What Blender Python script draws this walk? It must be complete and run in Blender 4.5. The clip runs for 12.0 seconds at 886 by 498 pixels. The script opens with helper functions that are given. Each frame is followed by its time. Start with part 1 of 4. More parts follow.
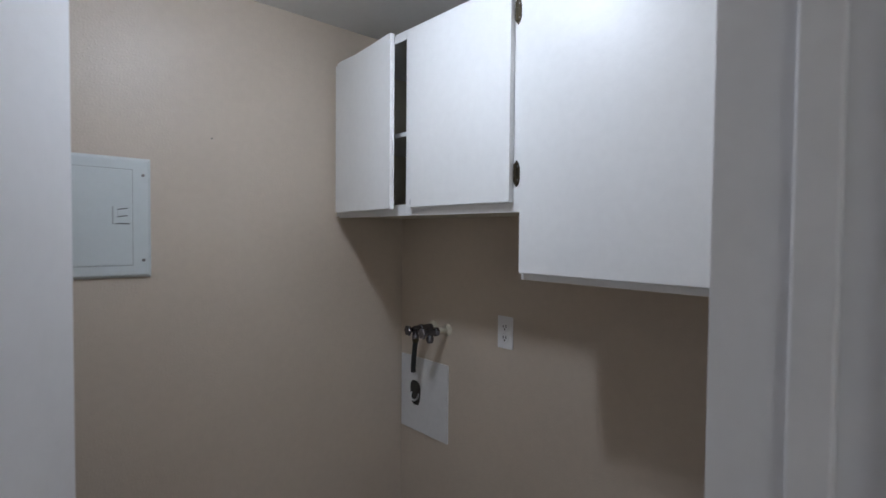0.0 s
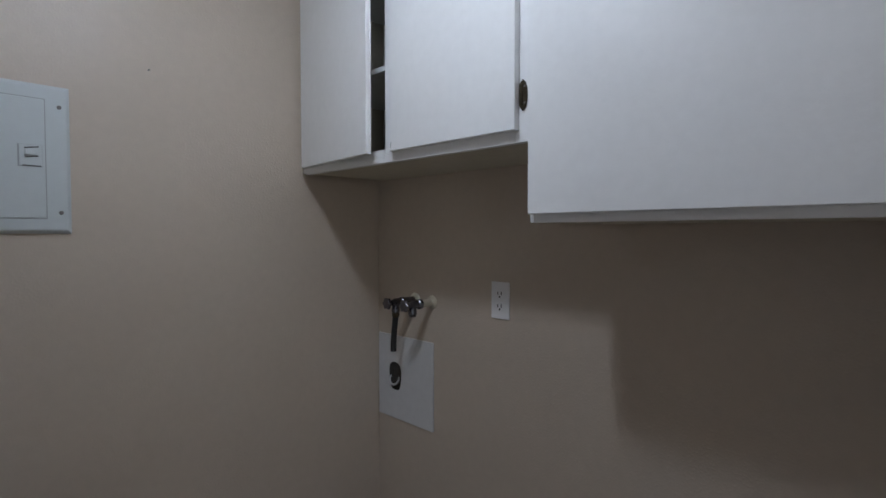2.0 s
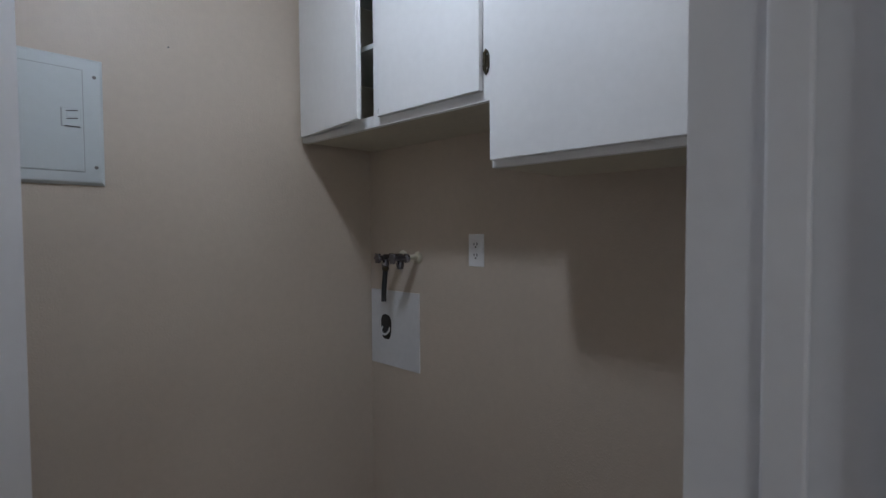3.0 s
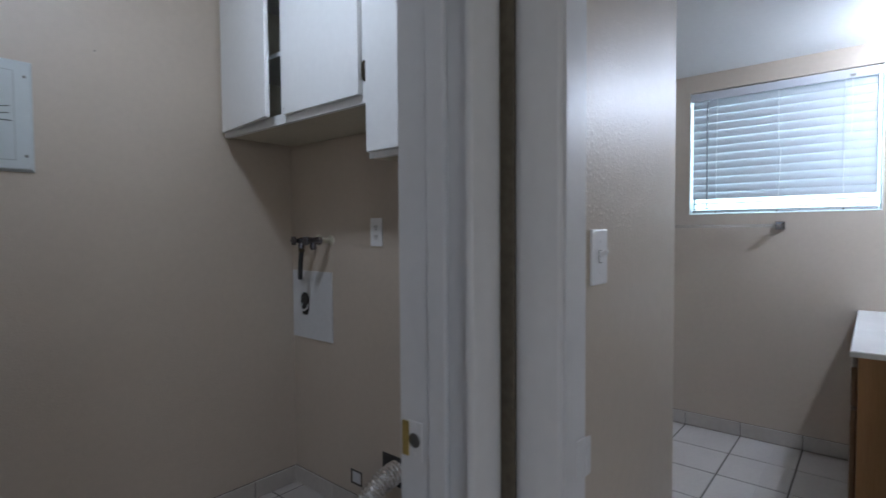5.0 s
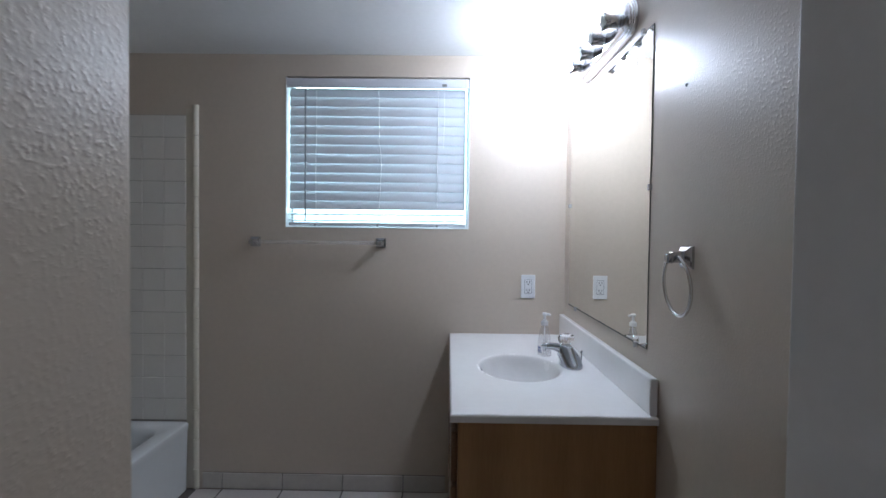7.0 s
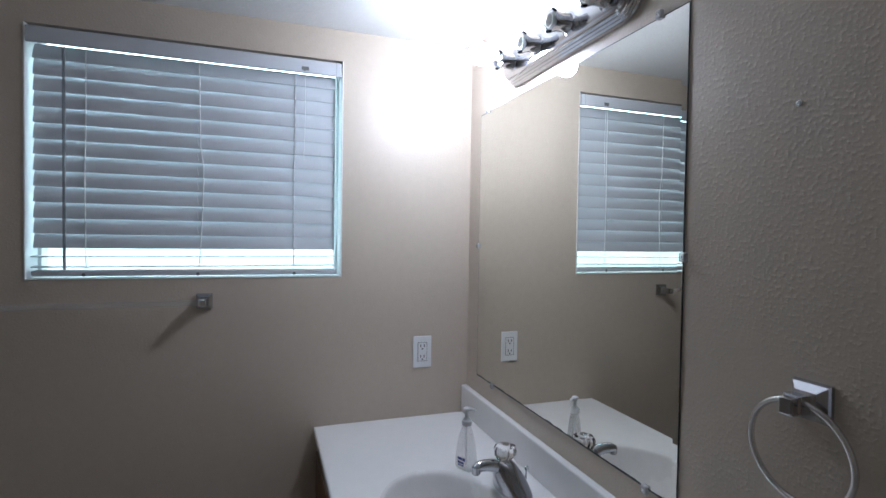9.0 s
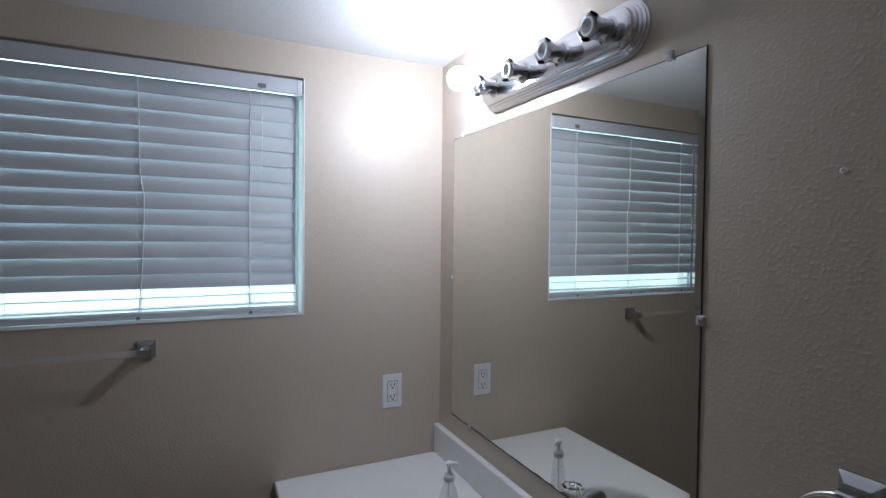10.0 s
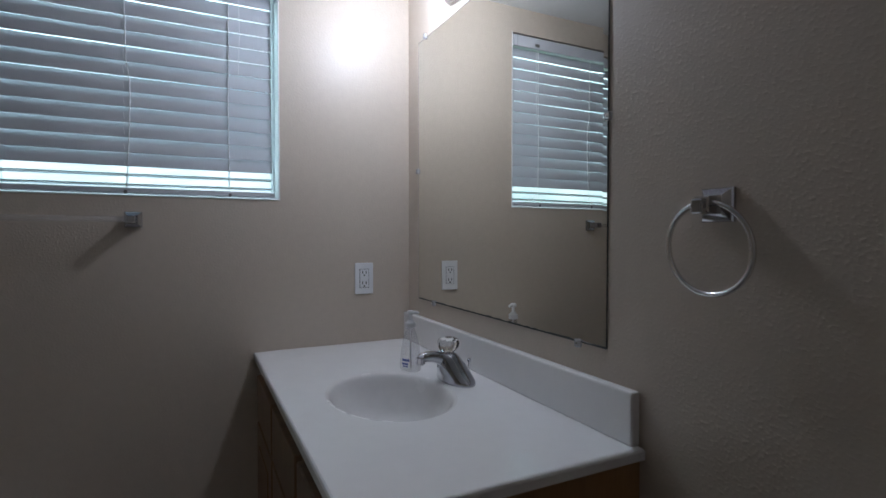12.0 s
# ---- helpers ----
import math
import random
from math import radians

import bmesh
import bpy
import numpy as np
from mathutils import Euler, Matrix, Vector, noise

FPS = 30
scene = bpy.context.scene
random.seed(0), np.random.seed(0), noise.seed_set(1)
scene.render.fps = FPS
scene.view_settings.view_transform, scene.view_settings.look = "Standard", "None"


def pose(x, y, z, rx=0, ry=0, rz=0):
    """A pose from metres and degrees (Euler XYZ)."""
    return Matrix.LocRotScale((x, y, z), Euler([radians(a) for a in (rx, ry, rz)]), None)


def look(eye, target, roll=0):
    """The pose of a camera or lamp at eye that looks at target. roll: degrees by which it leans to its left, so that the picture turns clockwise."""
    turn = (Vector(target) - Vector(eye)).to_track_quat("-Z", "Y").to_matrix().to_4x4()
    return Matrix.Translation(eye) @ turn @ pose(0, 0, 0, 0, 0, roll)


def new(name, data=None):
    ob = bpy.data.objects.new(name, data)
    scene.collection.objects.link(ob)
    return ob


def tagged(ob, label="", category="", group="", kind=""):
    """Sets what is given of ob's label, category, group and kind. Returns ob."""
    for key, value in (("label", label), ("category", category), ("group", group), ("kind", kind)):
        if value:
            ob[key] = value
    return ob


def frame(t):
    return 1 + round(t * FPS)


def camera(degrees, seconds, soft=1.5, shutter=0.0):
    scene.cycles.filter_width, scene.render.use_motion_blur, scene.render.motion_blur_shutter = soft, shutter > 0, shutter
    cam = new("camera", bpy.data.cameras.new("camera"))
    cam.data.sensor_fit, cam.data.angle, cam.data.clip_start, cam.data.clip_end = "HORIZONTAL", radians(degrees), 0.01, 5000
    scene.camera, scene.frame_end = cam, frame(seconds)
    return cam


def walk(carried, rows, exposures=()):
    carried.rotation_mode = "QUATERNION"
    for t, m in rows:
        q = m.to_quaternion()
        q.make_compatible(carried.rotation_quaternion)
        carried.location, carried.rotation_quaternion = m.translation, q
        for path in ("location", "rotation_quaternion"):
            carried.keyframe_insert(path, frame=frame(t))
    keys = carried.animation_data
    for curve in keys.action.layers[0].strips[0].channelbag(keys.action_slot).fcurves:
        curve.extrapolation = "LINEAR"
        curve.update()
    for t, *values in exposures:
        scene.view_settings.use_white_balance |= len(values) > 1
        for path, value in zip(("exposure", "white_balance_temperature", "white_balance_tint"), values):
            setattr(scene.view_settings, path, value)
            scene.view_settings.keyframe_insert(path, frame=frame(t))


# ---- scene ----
cam = camera(82.3, 12.0, shutter=0.25)
PATH = [
    (0, (0.033, 0.18, 1.578), (1.372, 1.664, 1.517), 0.5),
    (0.5, (0.145, 0.357, 1.673), (1.546, 1.783, 1.608), 0.4),
    (1, (0.217, 0.455, 1.677), (1.635, 1.863, 1.609), 0.3),
    (1.5, (0.218, 0.473, 1.533), (1.645, 1.872, 1.469), 0.1),
    (2, (0.154, 0.391, 1.439), (1.583, 1.789, 1.374), -0.0),
    (2.5, (0.092, 0.293, 1.348), (1.523, 1.689, 1.284), -0.1),
    (2.7, (0.073, 0.257, 1.326), (1.506, 1.65, 1.255), -0.3),
    (4.3, (-0.165, -0.141, 1.225), (1.273, 1.248, 1.157), -0.4),
    (4.5, (-0.137, -0.178, 1.225), (1.302, 1.21, 1.158), -0.5),
    (5, (-0.004, -0.187, 1.232), (1.52, 1.106, 1.16), -0.4),
    (5.5, (0.196, -0.158, 1.273), (1.958, 0.786, 1.196), 0.0),
    (6, (0.45, -0.159, 1.282), (2.386, 0.339, 1.217), 0.5),
    (6.5, (0.684, -0.157, 1.288), (2.67, 0.069, 1.231), 0.6),
    (7, (0.888, -0.122, 1.292), (2.887, -0.101, 1.236), 0.7),
    (7.2, (0.979, -0.103, 1.292), (2.978, -0.163, 1.243), 0.8),
    (8.8, (1.568, 0.01, 1.438), (3.474, -0.594, 1.386), 0.7),
    (9, (1.617, 0.022, 1.466), (3.506, -0.632, 1.417), 0.9),
    (9.5, (1.716, 0.044, 1.542), (3.562, -0.723, 1.491), 0.7),
    (10, (1.762, 0.067, 1.574), (3.569, -0.788, 1.523), 0.6),
    (10.5, (1.76, 0.073, 1.483), (3.558, -0.801, 1.432), 0.4),
    (11, (1.73, 0.073, 1.374), (3.527, -0.804, 1.324), 0.3),
    (11.5, (1.674, 0.075, 1.284), (3.464, -0.815, 1.229), 0.0),
    (12, (1.583, 0.046, 1.195), (3.378, -0.836, 1.147), -0.0),
]
walk(cam, [(t, look(eye, target, roll)) for t, eye, target, roll in PATH],
     exposures=[(0, 0.94, 6370, 10), (0.6, 0.77, 6340, 10), (2.5, 0.70, 6220, 9.5), (4.5, 0.78, 6050, 9), (5.5, 0.70, 5980, 8), (6.1, 0.68, 6030, 8), (6.5, 0.61, 6080, 8.5), (7.0, 0.29, 6110, 9), (7.2, 0.17, 6130, 9), (8.8, -0.28, 6260, 9.5), (9.1, -0.38, 6260, 10), (9.5, -0.57, 6305, 10), (10.5, -0.73, 6365, 10.5), (12, -0.79, 6365, 11)])

# ---- light ----
world = bpy.data.worlds.new("world")
scene.world = world
world.use_nodes = True
sky = world.node_tree.nodes.new("ShaderNodeTexSky")
sky.sky_type, sky.sun_disc = "NISHITA", False
sky.sun_elevation, sky.sun_rotation = radians(54), radians(309)
world.node_tree.links.new(sky.outputs["Color"], world.node_tree.nodes["Background"].inputs["Color"])
world.node_tree.nodes["Background"].inputs["Strength"].default_value = 0.15
sun = new("sun", bpy.data.lights.new("sun", "SUN"))
sun.data.energy, sun.data.angle, sun.data.color = 2.5, radians(0.5), (1.0, 0.96, 0.9)
sun.matrix_world = look((-5, 4, 9), (0, 0, 0))
BATH_BULB, LAUNDRY_BULB, OUTDOORS = 435.0, 84.0, 1.8
daylight = new("daylight", bpy.data.lights.new("daylight", "AREA"))     # added fill for the doorways, as from an assumed, unseen hall window
daylight.data.shape, daylight.data.size, daylight.data.size_y = "RECTANGLE", 1.2, 1.2
daylight.data.energy, daylight.data.color = 5.8, (0.95, 0.97, 1.02)
daylight.matrix_world = look((-1.20, -1.85, 1.5), (0, -1.85, 1.4))


# ---- materials ----
def material(name, color, rough=0.5, metal=0.0, vary=0.06, scale=3.0, grain=40.0, bump=0.0, bump_scale=200.0, coat=0.0, spec=0.5, random_value=0.0, rough_vary=0.08, drops=0.0):
    """A surface with colour that drifts at two scales, and fine relief. Scales are per metre."""
    m = bpy.data.materials.new(name)
    m.use_nodes = True
    t = m.node_tree
    b = t.nodes["Principled BSDF"]
    b.inputs["Roughness"].default_value, b.inputs["Metallic"].default_value = rough, metal
    b.inputs["Coat Weight"].default_value = coat
    b.inputs["Specular IOR Level"].default_value = spec
    geo = t.nodes.new("ShaderNodeNewGeometry")
    wide, fine = t.nodes.new("ShaderNodeTexNoise"), t.nodes.new("ShaderNodeTexNoise")
    for n, s, d in ((wide, scale, 3), (fine, grain, 4)):
        n.inputs["Scale"].default_value, n.inputs["Detail"].default_value = s, d
        t.links.new(geo.outputs["Position"], n.inputs["Vector"])
    mix = t.nodes.new("ShaderNodeMath")
    mix.operation = "ADD"
    t.links.new(wide.outputs["Fac"], mix.inputs[0])
    t.links.new(fine.outputs["Fac"], mix.inputs[1])
    span = t.nodes.new("ShaderNodeMapRange")
    span.inputs["From Min"].default_value, span.inputs["From Max"].default_value = 0.6, 1.4
    span.inputs["To Min"].default_value, span.inputs["To Max"].default_value = 1 - vary, 1 + vary
    t.links.new(mix.outputs[0], span.inputs["Value"])
    value = span.outputs["Result"]
    if random_value:
        info, rnd, times = t.nodes.new("ShaderNodeObjectInfo"), t.nodes.new("ShaderNodeMapRange"), t.nodes.new("ShaderNodeMath")
        rnd.inputs["To Min"].default_value, rnd.inputs["To Max"].default_value = 1 - random_value, 1 + random_value
        t.links.new(info.outputs["Random"], rnd.inputs["Value"])
        times.operation = "MULTIPLY"
        t.links.new(value, times.inputs[0])
        t.links.new(rnd.outputs["Result"], times.inputs[1])
        value = times.outputs[0]
    tint = t.nodes.new("ShaderNodeVectorMath")
    tint.operation = "SCALE"
    tint.inputs[0].default_value = color
    t.links.new(value, tint.inputs["Scale"])
    t.links.new(tint.outputs["Vector"], b.inputs["Base Color"])
    if rough_vary:
        gloss = t.nodes.new("ShaderNodeMapRange")
        gloss.inputs["To Min"].default_value, gloss.inputs["To Max"].default_value = max(0.02, rough - rough_vary), min(1, rough + rough_vary)
        t.links.new(wide.outputs["Fac"], gloss.inputs["Value"])
        t.links.new(gloss.outputs["Result"], b.inputs["Roughness"])
    if bump:
        relief, bm_node = t.nodes.new("ShaderNodeTexNoise"), t.nodes.new("ShaderNodeBump")
        relief.inputs["Scale"].default_value, relief.inputs["Detail"].default_value, relief.inputs["Roughness"].default_value = bump_scale, 2.5, 0.45
        t.links.new(geo.outputs["Position"], relief.inputs["Vector"])
        bm_node.inputs["Strength"].default_value, bm_node.inputs["Distance"].default_value = bump, 0.004
        height = relief.outputs["Fac"]
        if drops:                       # rolled paint: separate raised drops on a flatter ground
            peak, both = t.nodes.new("ShaderNodeMapRange"), t.nodes.new("ShaderNodeMath")
            peak.interpolation_type = "SMOOTHSTEP"
            peak.inputs["From Min"].default_value, peak.inputs["From Max"].default_value = 0.54, 0.74
            t.links.new(height, peak.inputs["Value"])
            both.operation = "MULTIPLY_ADD"
            both.inputs[1].default_value = drops
            t.links.new(peak.outputs["Result"], both.inputs[0])
            t.links.new(height, both.inputs[2])
            height = both.outputs[0]
        t.links.new(height, bm_node.inputs["Height"])
        t.links.new(bm_node.outputs["Normal"], b.inputs["Normal"])
    return m


def wood(name, dark, light, rough=0.45):
    m = bpy.data.materials.new(name)
    m.use_nodes = True
    t = m.node_tree
    b = t.nodes["Principled BSDF"]
    b.inputs["Roughness"].default_value = rough
    geo, stretch = t.nodes.new("ShaderNodeNewGeometry"), t.nodes.new("ShaderNodeMapping")
    stretch.inputs["Scale"].default_value = (1, 1, 0.07)
    t.links.new(geo.outputs["Position"], stretch.inputs["Vector"])
    figure, pores = t.nodes.new("ShaderNodeTexNoise"), t.nodes.new("ShaderNodeTexNoise")
    for n, s in ((figure, 14), (pores, 220)):
        n.inputs["Scale"].default_value, n.inputs["Detail"].default_value = s, 5
        t.links.new(stretch.outputs["Vector"], n.inputs["Vector"])
    add = t.nodes.new("ShaderNodeMath")
    add.operation = "MULTIPLY_ADD"
    add.inputs[1].default_value = 0.45
    t.links.new(pores.outputs["Fac"], add.inputs[0])
    t.links.new(figure.outputs["Fac"], add.inputs[2])
    ramp = t.nodes.new("ShaderNodeValToRGB")
    ramp.color_ramp.elements[0].position, ramp.color_ramp.elements[1].position = 0.5, 0.95
    ramp.color_ramp.elements[0].color, ramp.color_ramp.elements[1].color = (*dark, 1), (*light, 1)
    t.links.new(add.outputs[0], ramp.inputs["Fac"])
    t.links.new(ramp.outputs["Color"], b.inputs["Base Color"])
    bump = t.nodes.new("ShaderNodeBump")
    bump.inputs["Strength"].default_value, bump.inputs["Distance"].default_value = 0.12, 0.001
    t.links.new(pores.outputs["Fac"], bump.inputs["Height"])
    t.links.new(bump.outputs["Normal"], b.inputs["Normal"])
    return m


def clear(name, color, rough=0.03, ior=1.48):
    m = bpy.data.materials.new(name)
    m.use_nodes = True
    b = m.node_tree.nodes["Principled BSDF"]
    b.inputs["Base Color"].default_value = (*color, 1)
    b.inputs["Roughness"].default_value, b.inputs["IOR"].default_value = rough, ior
    b.inputs["Transmission Weight"].default_value = 1.0
    return m


def thin_clear(name, color, rough, body):
    """Thin clear plastic: mostly let through straight, the rest a glossy body."""
    m = bpy.data.materials.new(name)
    m.use_nodes = True
    t = m.node_tree
    b = t.nodes["Principled BSDF"]
    b.inputs["Base Color"].default_value, b.inputs["Roughness"].default_value = (*color, 1), rough
    through_it, mix = t.nodes.new("ShaderNodeBsdfTransparent"), t.nodes.new("ShaderNodeMixShader")
    mix.inputs["Fac"].default_value = body
    t.links.new(through_it.outputs[0], mix.inputs[1])
    t.links.new(b.outputs[0], mix.inputs[2])
    t.links.new(mix.outputs[0], t.nodes["Material Output"].inputs["Surface"])
    return m


def glowing(name, color, strength):
    m = bpy.data.materials.new(name)
    m.use_nodes = True
    b = m.node_tree.nodes["Principled BSDF"]
    b.inputs["Base Color"].default_value = (0.9, 0.9, 0.9, 1)
    b.inputs["Emission Color"].default_value = (*color, 1)
    b.inputs["Emission Strength"].default_value = strength
    return m


def hazy(name, a, b, strength, sky_strength):
    """Glowing distance: hazy green-blue yard low down, brightening into open sky above."""
    m = glowing(name, a, strength)
    t = m.node_tree
    geo, n, mix = t.nodes.new("ShaderNodeNewGeometry"), t.nodes.new("ShaderNodeTexNoise"), t.nodes.new("ShaderNodeValToRGB")
    n.inputs["Scale"].default_value, n.inputs["Detail"].default_value = 1.6, 4
    mix.color_ramp.elements[0].position, mix.color_ramp.elements[1].position = 0.40, 0.62
    mix.color_ramp.elements[0].color, mix.color_ramp.elements[1].color = (*b, 1), (*a, 1)
    t.links.new(geo.outputs["Position"], n.inputs["Vector"])
    t.links.new(n.outputs["Fac"], mix.inputs["Fac"])
    t.links.new(mix.outputs["Color"], t.nodes["Principled BSDF"].inputs["Emission Color"])
    split, rise = t.nodes.new("ShaderNodeSeparateXYZ"), t.nodes.new("ShaderNodeMapRange")
    rise.interpolation_type = "SMOOTHSTEP"
    for key, value in (("From Min", 2.0), ("From Max", 4.0), ("To Min", strength), ("To Max", sky_strength)):
        rise.inputs[key].default_value = value
    t.links.new(geo.outputs["Position"], split.inputs[0])
    t.links.new(split.outputs["Z"], rise.inputs["Value"])
    t.links.new(rise.outputs["Result"], t.nodes["Principled BSDF"].inputs["Emission Strength"])
    return m


WALL = material("beige_wall_paint", (0.538, 0.460, 0.380), 0.40, vary=0.04, bump=0.145, bump_scale=160, spec=0.45, drops=1.0)
CEILING = material("white_ceiling_paint", (0.74, 0.74, 0.73), 0.8, vary=0.03, bump=0.25, bump_scale=110)
TRIM = material("white_trim_paint", (0.68, 0.67, 0.675), 0.38, vary=0.04, bump=0.06, bump_scale=60)
DOOR = material("white_door_paint", (0.75, 0.745, 0.755), 0.42, vary=0.03, bump=0.05, bump_scale=160)
CABINET = material("white_cabinet_paint", (0.83, 0.835, 0.835), 0.40, vary=0.03, bump=0.09, bump_scale=90)
CABINET_INSIDE = material("cabinet_inside", (0.74, 0.70, 0.60), 0.6)
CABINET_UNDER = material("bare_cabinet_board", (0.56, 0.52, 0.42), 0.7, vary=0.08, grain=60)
TILE = material("floor_tile_glaze", (0.56, 0.515, 0.485), 0.32, vary=0.08, scale=6, grain=60, bump=0.05, bump_scale=90, random_value=0.05)
GROUT = material("grout", (0.125, 0.11, 0.098), 0.9, vary=0.2, grain=120, bump=0.3, bump_scale=400)
BASE_TILE = material("skirting_tile_glaze", (0.52, 0.48, 0.44), 0.35, vary=0.08, scale=8, bump=0.05, bump_scale=90, random_value=0.05)
TUB_TILE = material("tub_tile_glaze", (0.72, 0.69, 0.645), 0.2, vary=0.02, random_value=0.02, bump=0.03, bump_scale=40)
TUB_GROUT = material("tub_grout", (0.36, 0.335, 0.30), 0.9, vary=0.25, grain=30)
TRIM_BED = material("cream_setting_bed", (0.56, 0.51, 0.43), 0.6, vary=0.05)
BULLNOSE = material("bullnose_glaze", (0.77, 0.72, 0.61), 0.15, vary=0.03)
ENAMEL = material("tub_enamel", (0.78, 0.80, 0.80), 0.12, vary=0.02, rough_vary=0.04)
# Darker, warmer than MARBLE: the bowl's shading is put into its colour.
BOWL = material("shaded_basin_marble", (0.725, 0.705, 0.69), 0.26, vary=0.04, scale=8, grain=40, rough_vary=0.06)
MARBLE = material("cultured_marble", (0.83, 0.815, 0.805), 0.16, vary=0.025, scale=5, grain=25, rough_vary=0.05, coat=0.2)
CHROME = material("chrome", (0.52, 0.53, 0.56), 0.045, 1.0, vary=0.05, rough_vary=0.03)
BAR_CHROME = material("light_bar_chrome", (0.72, 0.72, 0.74), 0.12, 1.0, vary=0.05, rough_vary=0.05)
DULL_CHROME = material("dull_chrome", (0.55, 0.55, 0.57), 0.22, 1.0, vary=0.08, rough_vary=0.08)
STEEL_RING = material("brushed_steel", (0.72, 0.71, 0.70), 0.20, 1.0, vary=0.06, grain=200)
BRASS = material("polished_brass", (0.62, 0.46, 0.16), 0.16, 1.0, vary=0.10, rough_vary=0.08)
AGED_BRASS = material("aged_brass", (0.085, 0.07, 0.048), 0.45, 1.0, vary=0.3, grain=150)
VALVE_METAL = material("tarnished_valve_brass", (0.17, 0.165, 0.185), 0.26, 1.0, vary=0.3, grain=120)
FLANGE = material("cream_flange", (0.52, 0.48, 0.38), 0.5, vary=0.1)
FOIL = material("aluminium_foil", (0.80, 0.80, 0.80), 0.20, 1.0, vary=0.10, grain=90, bump=0.5, bump_scale=120)
PANEL_PAINT = material("grey_panel_paint", (0.56, 0.60, 0.605), 0.45, vary=0.03, bump=0.03, bump_scale=200)
PANEL_LINE = material("panel_gap", (0.34, 0.365, 0.365), 0.6)
PLASTIC = material("white_plastic", (0.80, 0.80, 0.81), 0.3, vary=0.02)
PLATE_BOARD = material("white_access_board", (0.64, 0.64, 0.65), 0.5, vary=0.05, bump=0.05)
DARK = material("dark_slot", (0.025, 0.022, 0.02), 0.7)
CAVITY = material("dark_cavity", (0.05, 0.045, 0.04), 0.9, vary=0.3)
RUBBER = material("black_rubber", (0.015, 0.015, 0.016), 0.45, vary=0.2)
SLAT = material("white_blind_slat", (0.56, 0.57, 0.60), 0.4, vary=0.02, grain=15)
CORD = material("white_cord", (0.84, 0.84, 0.84), 0.8)
WAND = material("grey_wand_plastic", (0.22, 0.23, 0.25), 0.3)
CLIP = thin_clear("clear_clip_plastic", (0.80, 0.80, 0.82), 0.10, 0.55)
GAP_SHADOW = material("dark_gap_shadow", (0.15, 0.125, 0.092), 0.8, vary=0.3, grain=80)
VINYL = material("white_vinyl_frame", (0.80, 0.81, 0.82), 0.4, vary=0.03)
REVEAL = material("white_reveal_paint", (0.80, 0.80, 0.80), 0.5, vary=0.03, bump=0.1, bump_scale=120)
SCREW = material("screw_head", (0.22, 0.21, 0.20), 0.35, 0.9, vary=0.2)
LABEL_INK = material("blue_label_ink", (0.03, 0.06, 0.22), 0.5, vary=0.1)
OAK = wood("oak_veneer", (0.26, 0.134, 0.047), (0.375, 0.204, 0.078))
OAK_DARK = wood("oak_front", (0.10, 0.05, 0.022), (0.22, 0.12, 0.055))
GLASS = clear("window_glass", (0.98, 1.0, 1.0), 0.0, 1.45)
ACRYLIC = clear("clear_acrylic", (0.97, 0.97, 0.98), 0.03, 1.49)
BOTTLE = thin_clear("clear_bottle_plastic", (0.80, 0.81, 0.84), 0.10, 0.22)
ROD = thin_clear("clear_acrylic_rod", (0.70, 0.70, 0.72), 0.08, 0.14)
MIRROR = material("silvered_mirror", (0.81, 0.81, 0.765), 0.006, 1.0, vary=0.01, rough_vary=0.0)
MIRROR_EDGE = material("mirror_edge", (0.05, 0.055, 0.052), 0.4)
BULB_LIT = glowing("lit_bulb", (0.885, 0.98, 1.18), BATH_BULB)
LAUNDRY_LIT = glowing("lit_laundry_globe", (0.89, 0.98, 1.13), LAUNDRY_BULB)
BACKDROP = hazy("bright_hazy_daylight", (0.70, 0.94, 1.03), (0.47, 0.78, 0.88), OUTDOORS, 14.0)
PORCELAIN = material("socket_porcelain", (0.86, 0.86, 0.84), 0.4)
GRASS = material("grass", (0.07, 0.11, 0.04), 0.9, vary=0.3, scale=0.5, grain=8)


# ---- helpers of this scene ----
ORIGIN = {}


def thing(name, origin, label, category, group="", kind="", turn=0.0):
    """An Empty at the thing's base, under which its parts hang."""
    ob = new(name)
    ob.empty_display_size = 0.1
    ob.matrix_world = pose(*origin, 0, 0, turn)
    ORIGIN[ob] = Vector((0, 0, 0)) if turn else Vector(origin)
    return tagged(ob, label, category, group, kind)


def solid(name, bm, mat, smooth=None):
    """A mesh object in world places. smooth: degrees up to which edges are rounded off in the shading."""
    bmesh.ops.recalc_face_normals(bm, faces=bm.faces)
    if smooth is not None:
        for f in bm.faces:
            f.smooth = True
        for e in bm.edges:
            if len(e.link_faces) == 2 and e.calc_face_angle(0) > radians(smooth):
                e.smooth = False
    me = bpy.data.meshes.new(name)
    bm.to_mesh(me)
    bm.free()
    me.materials.append(mat)
    return new(name, me)


def part(name, bm, mat, parent, label="", smooth=None):
    origin = ORIGIN.get(parent, Vector((0, 0, 0)))
    bmesh.ops.translate(bm, verts=bm.verts, vec=-origin)
    ob = solid(name, bm, mat, smooth)
    ob.parent = parent
    ORIGIN[ob] = origin
    return tagged(ob, label)


def structure(name, bm, mat, label, category, smooth=None):
    return tagged(solid(name, bm, mat, smooth), label, category, kind="structure")


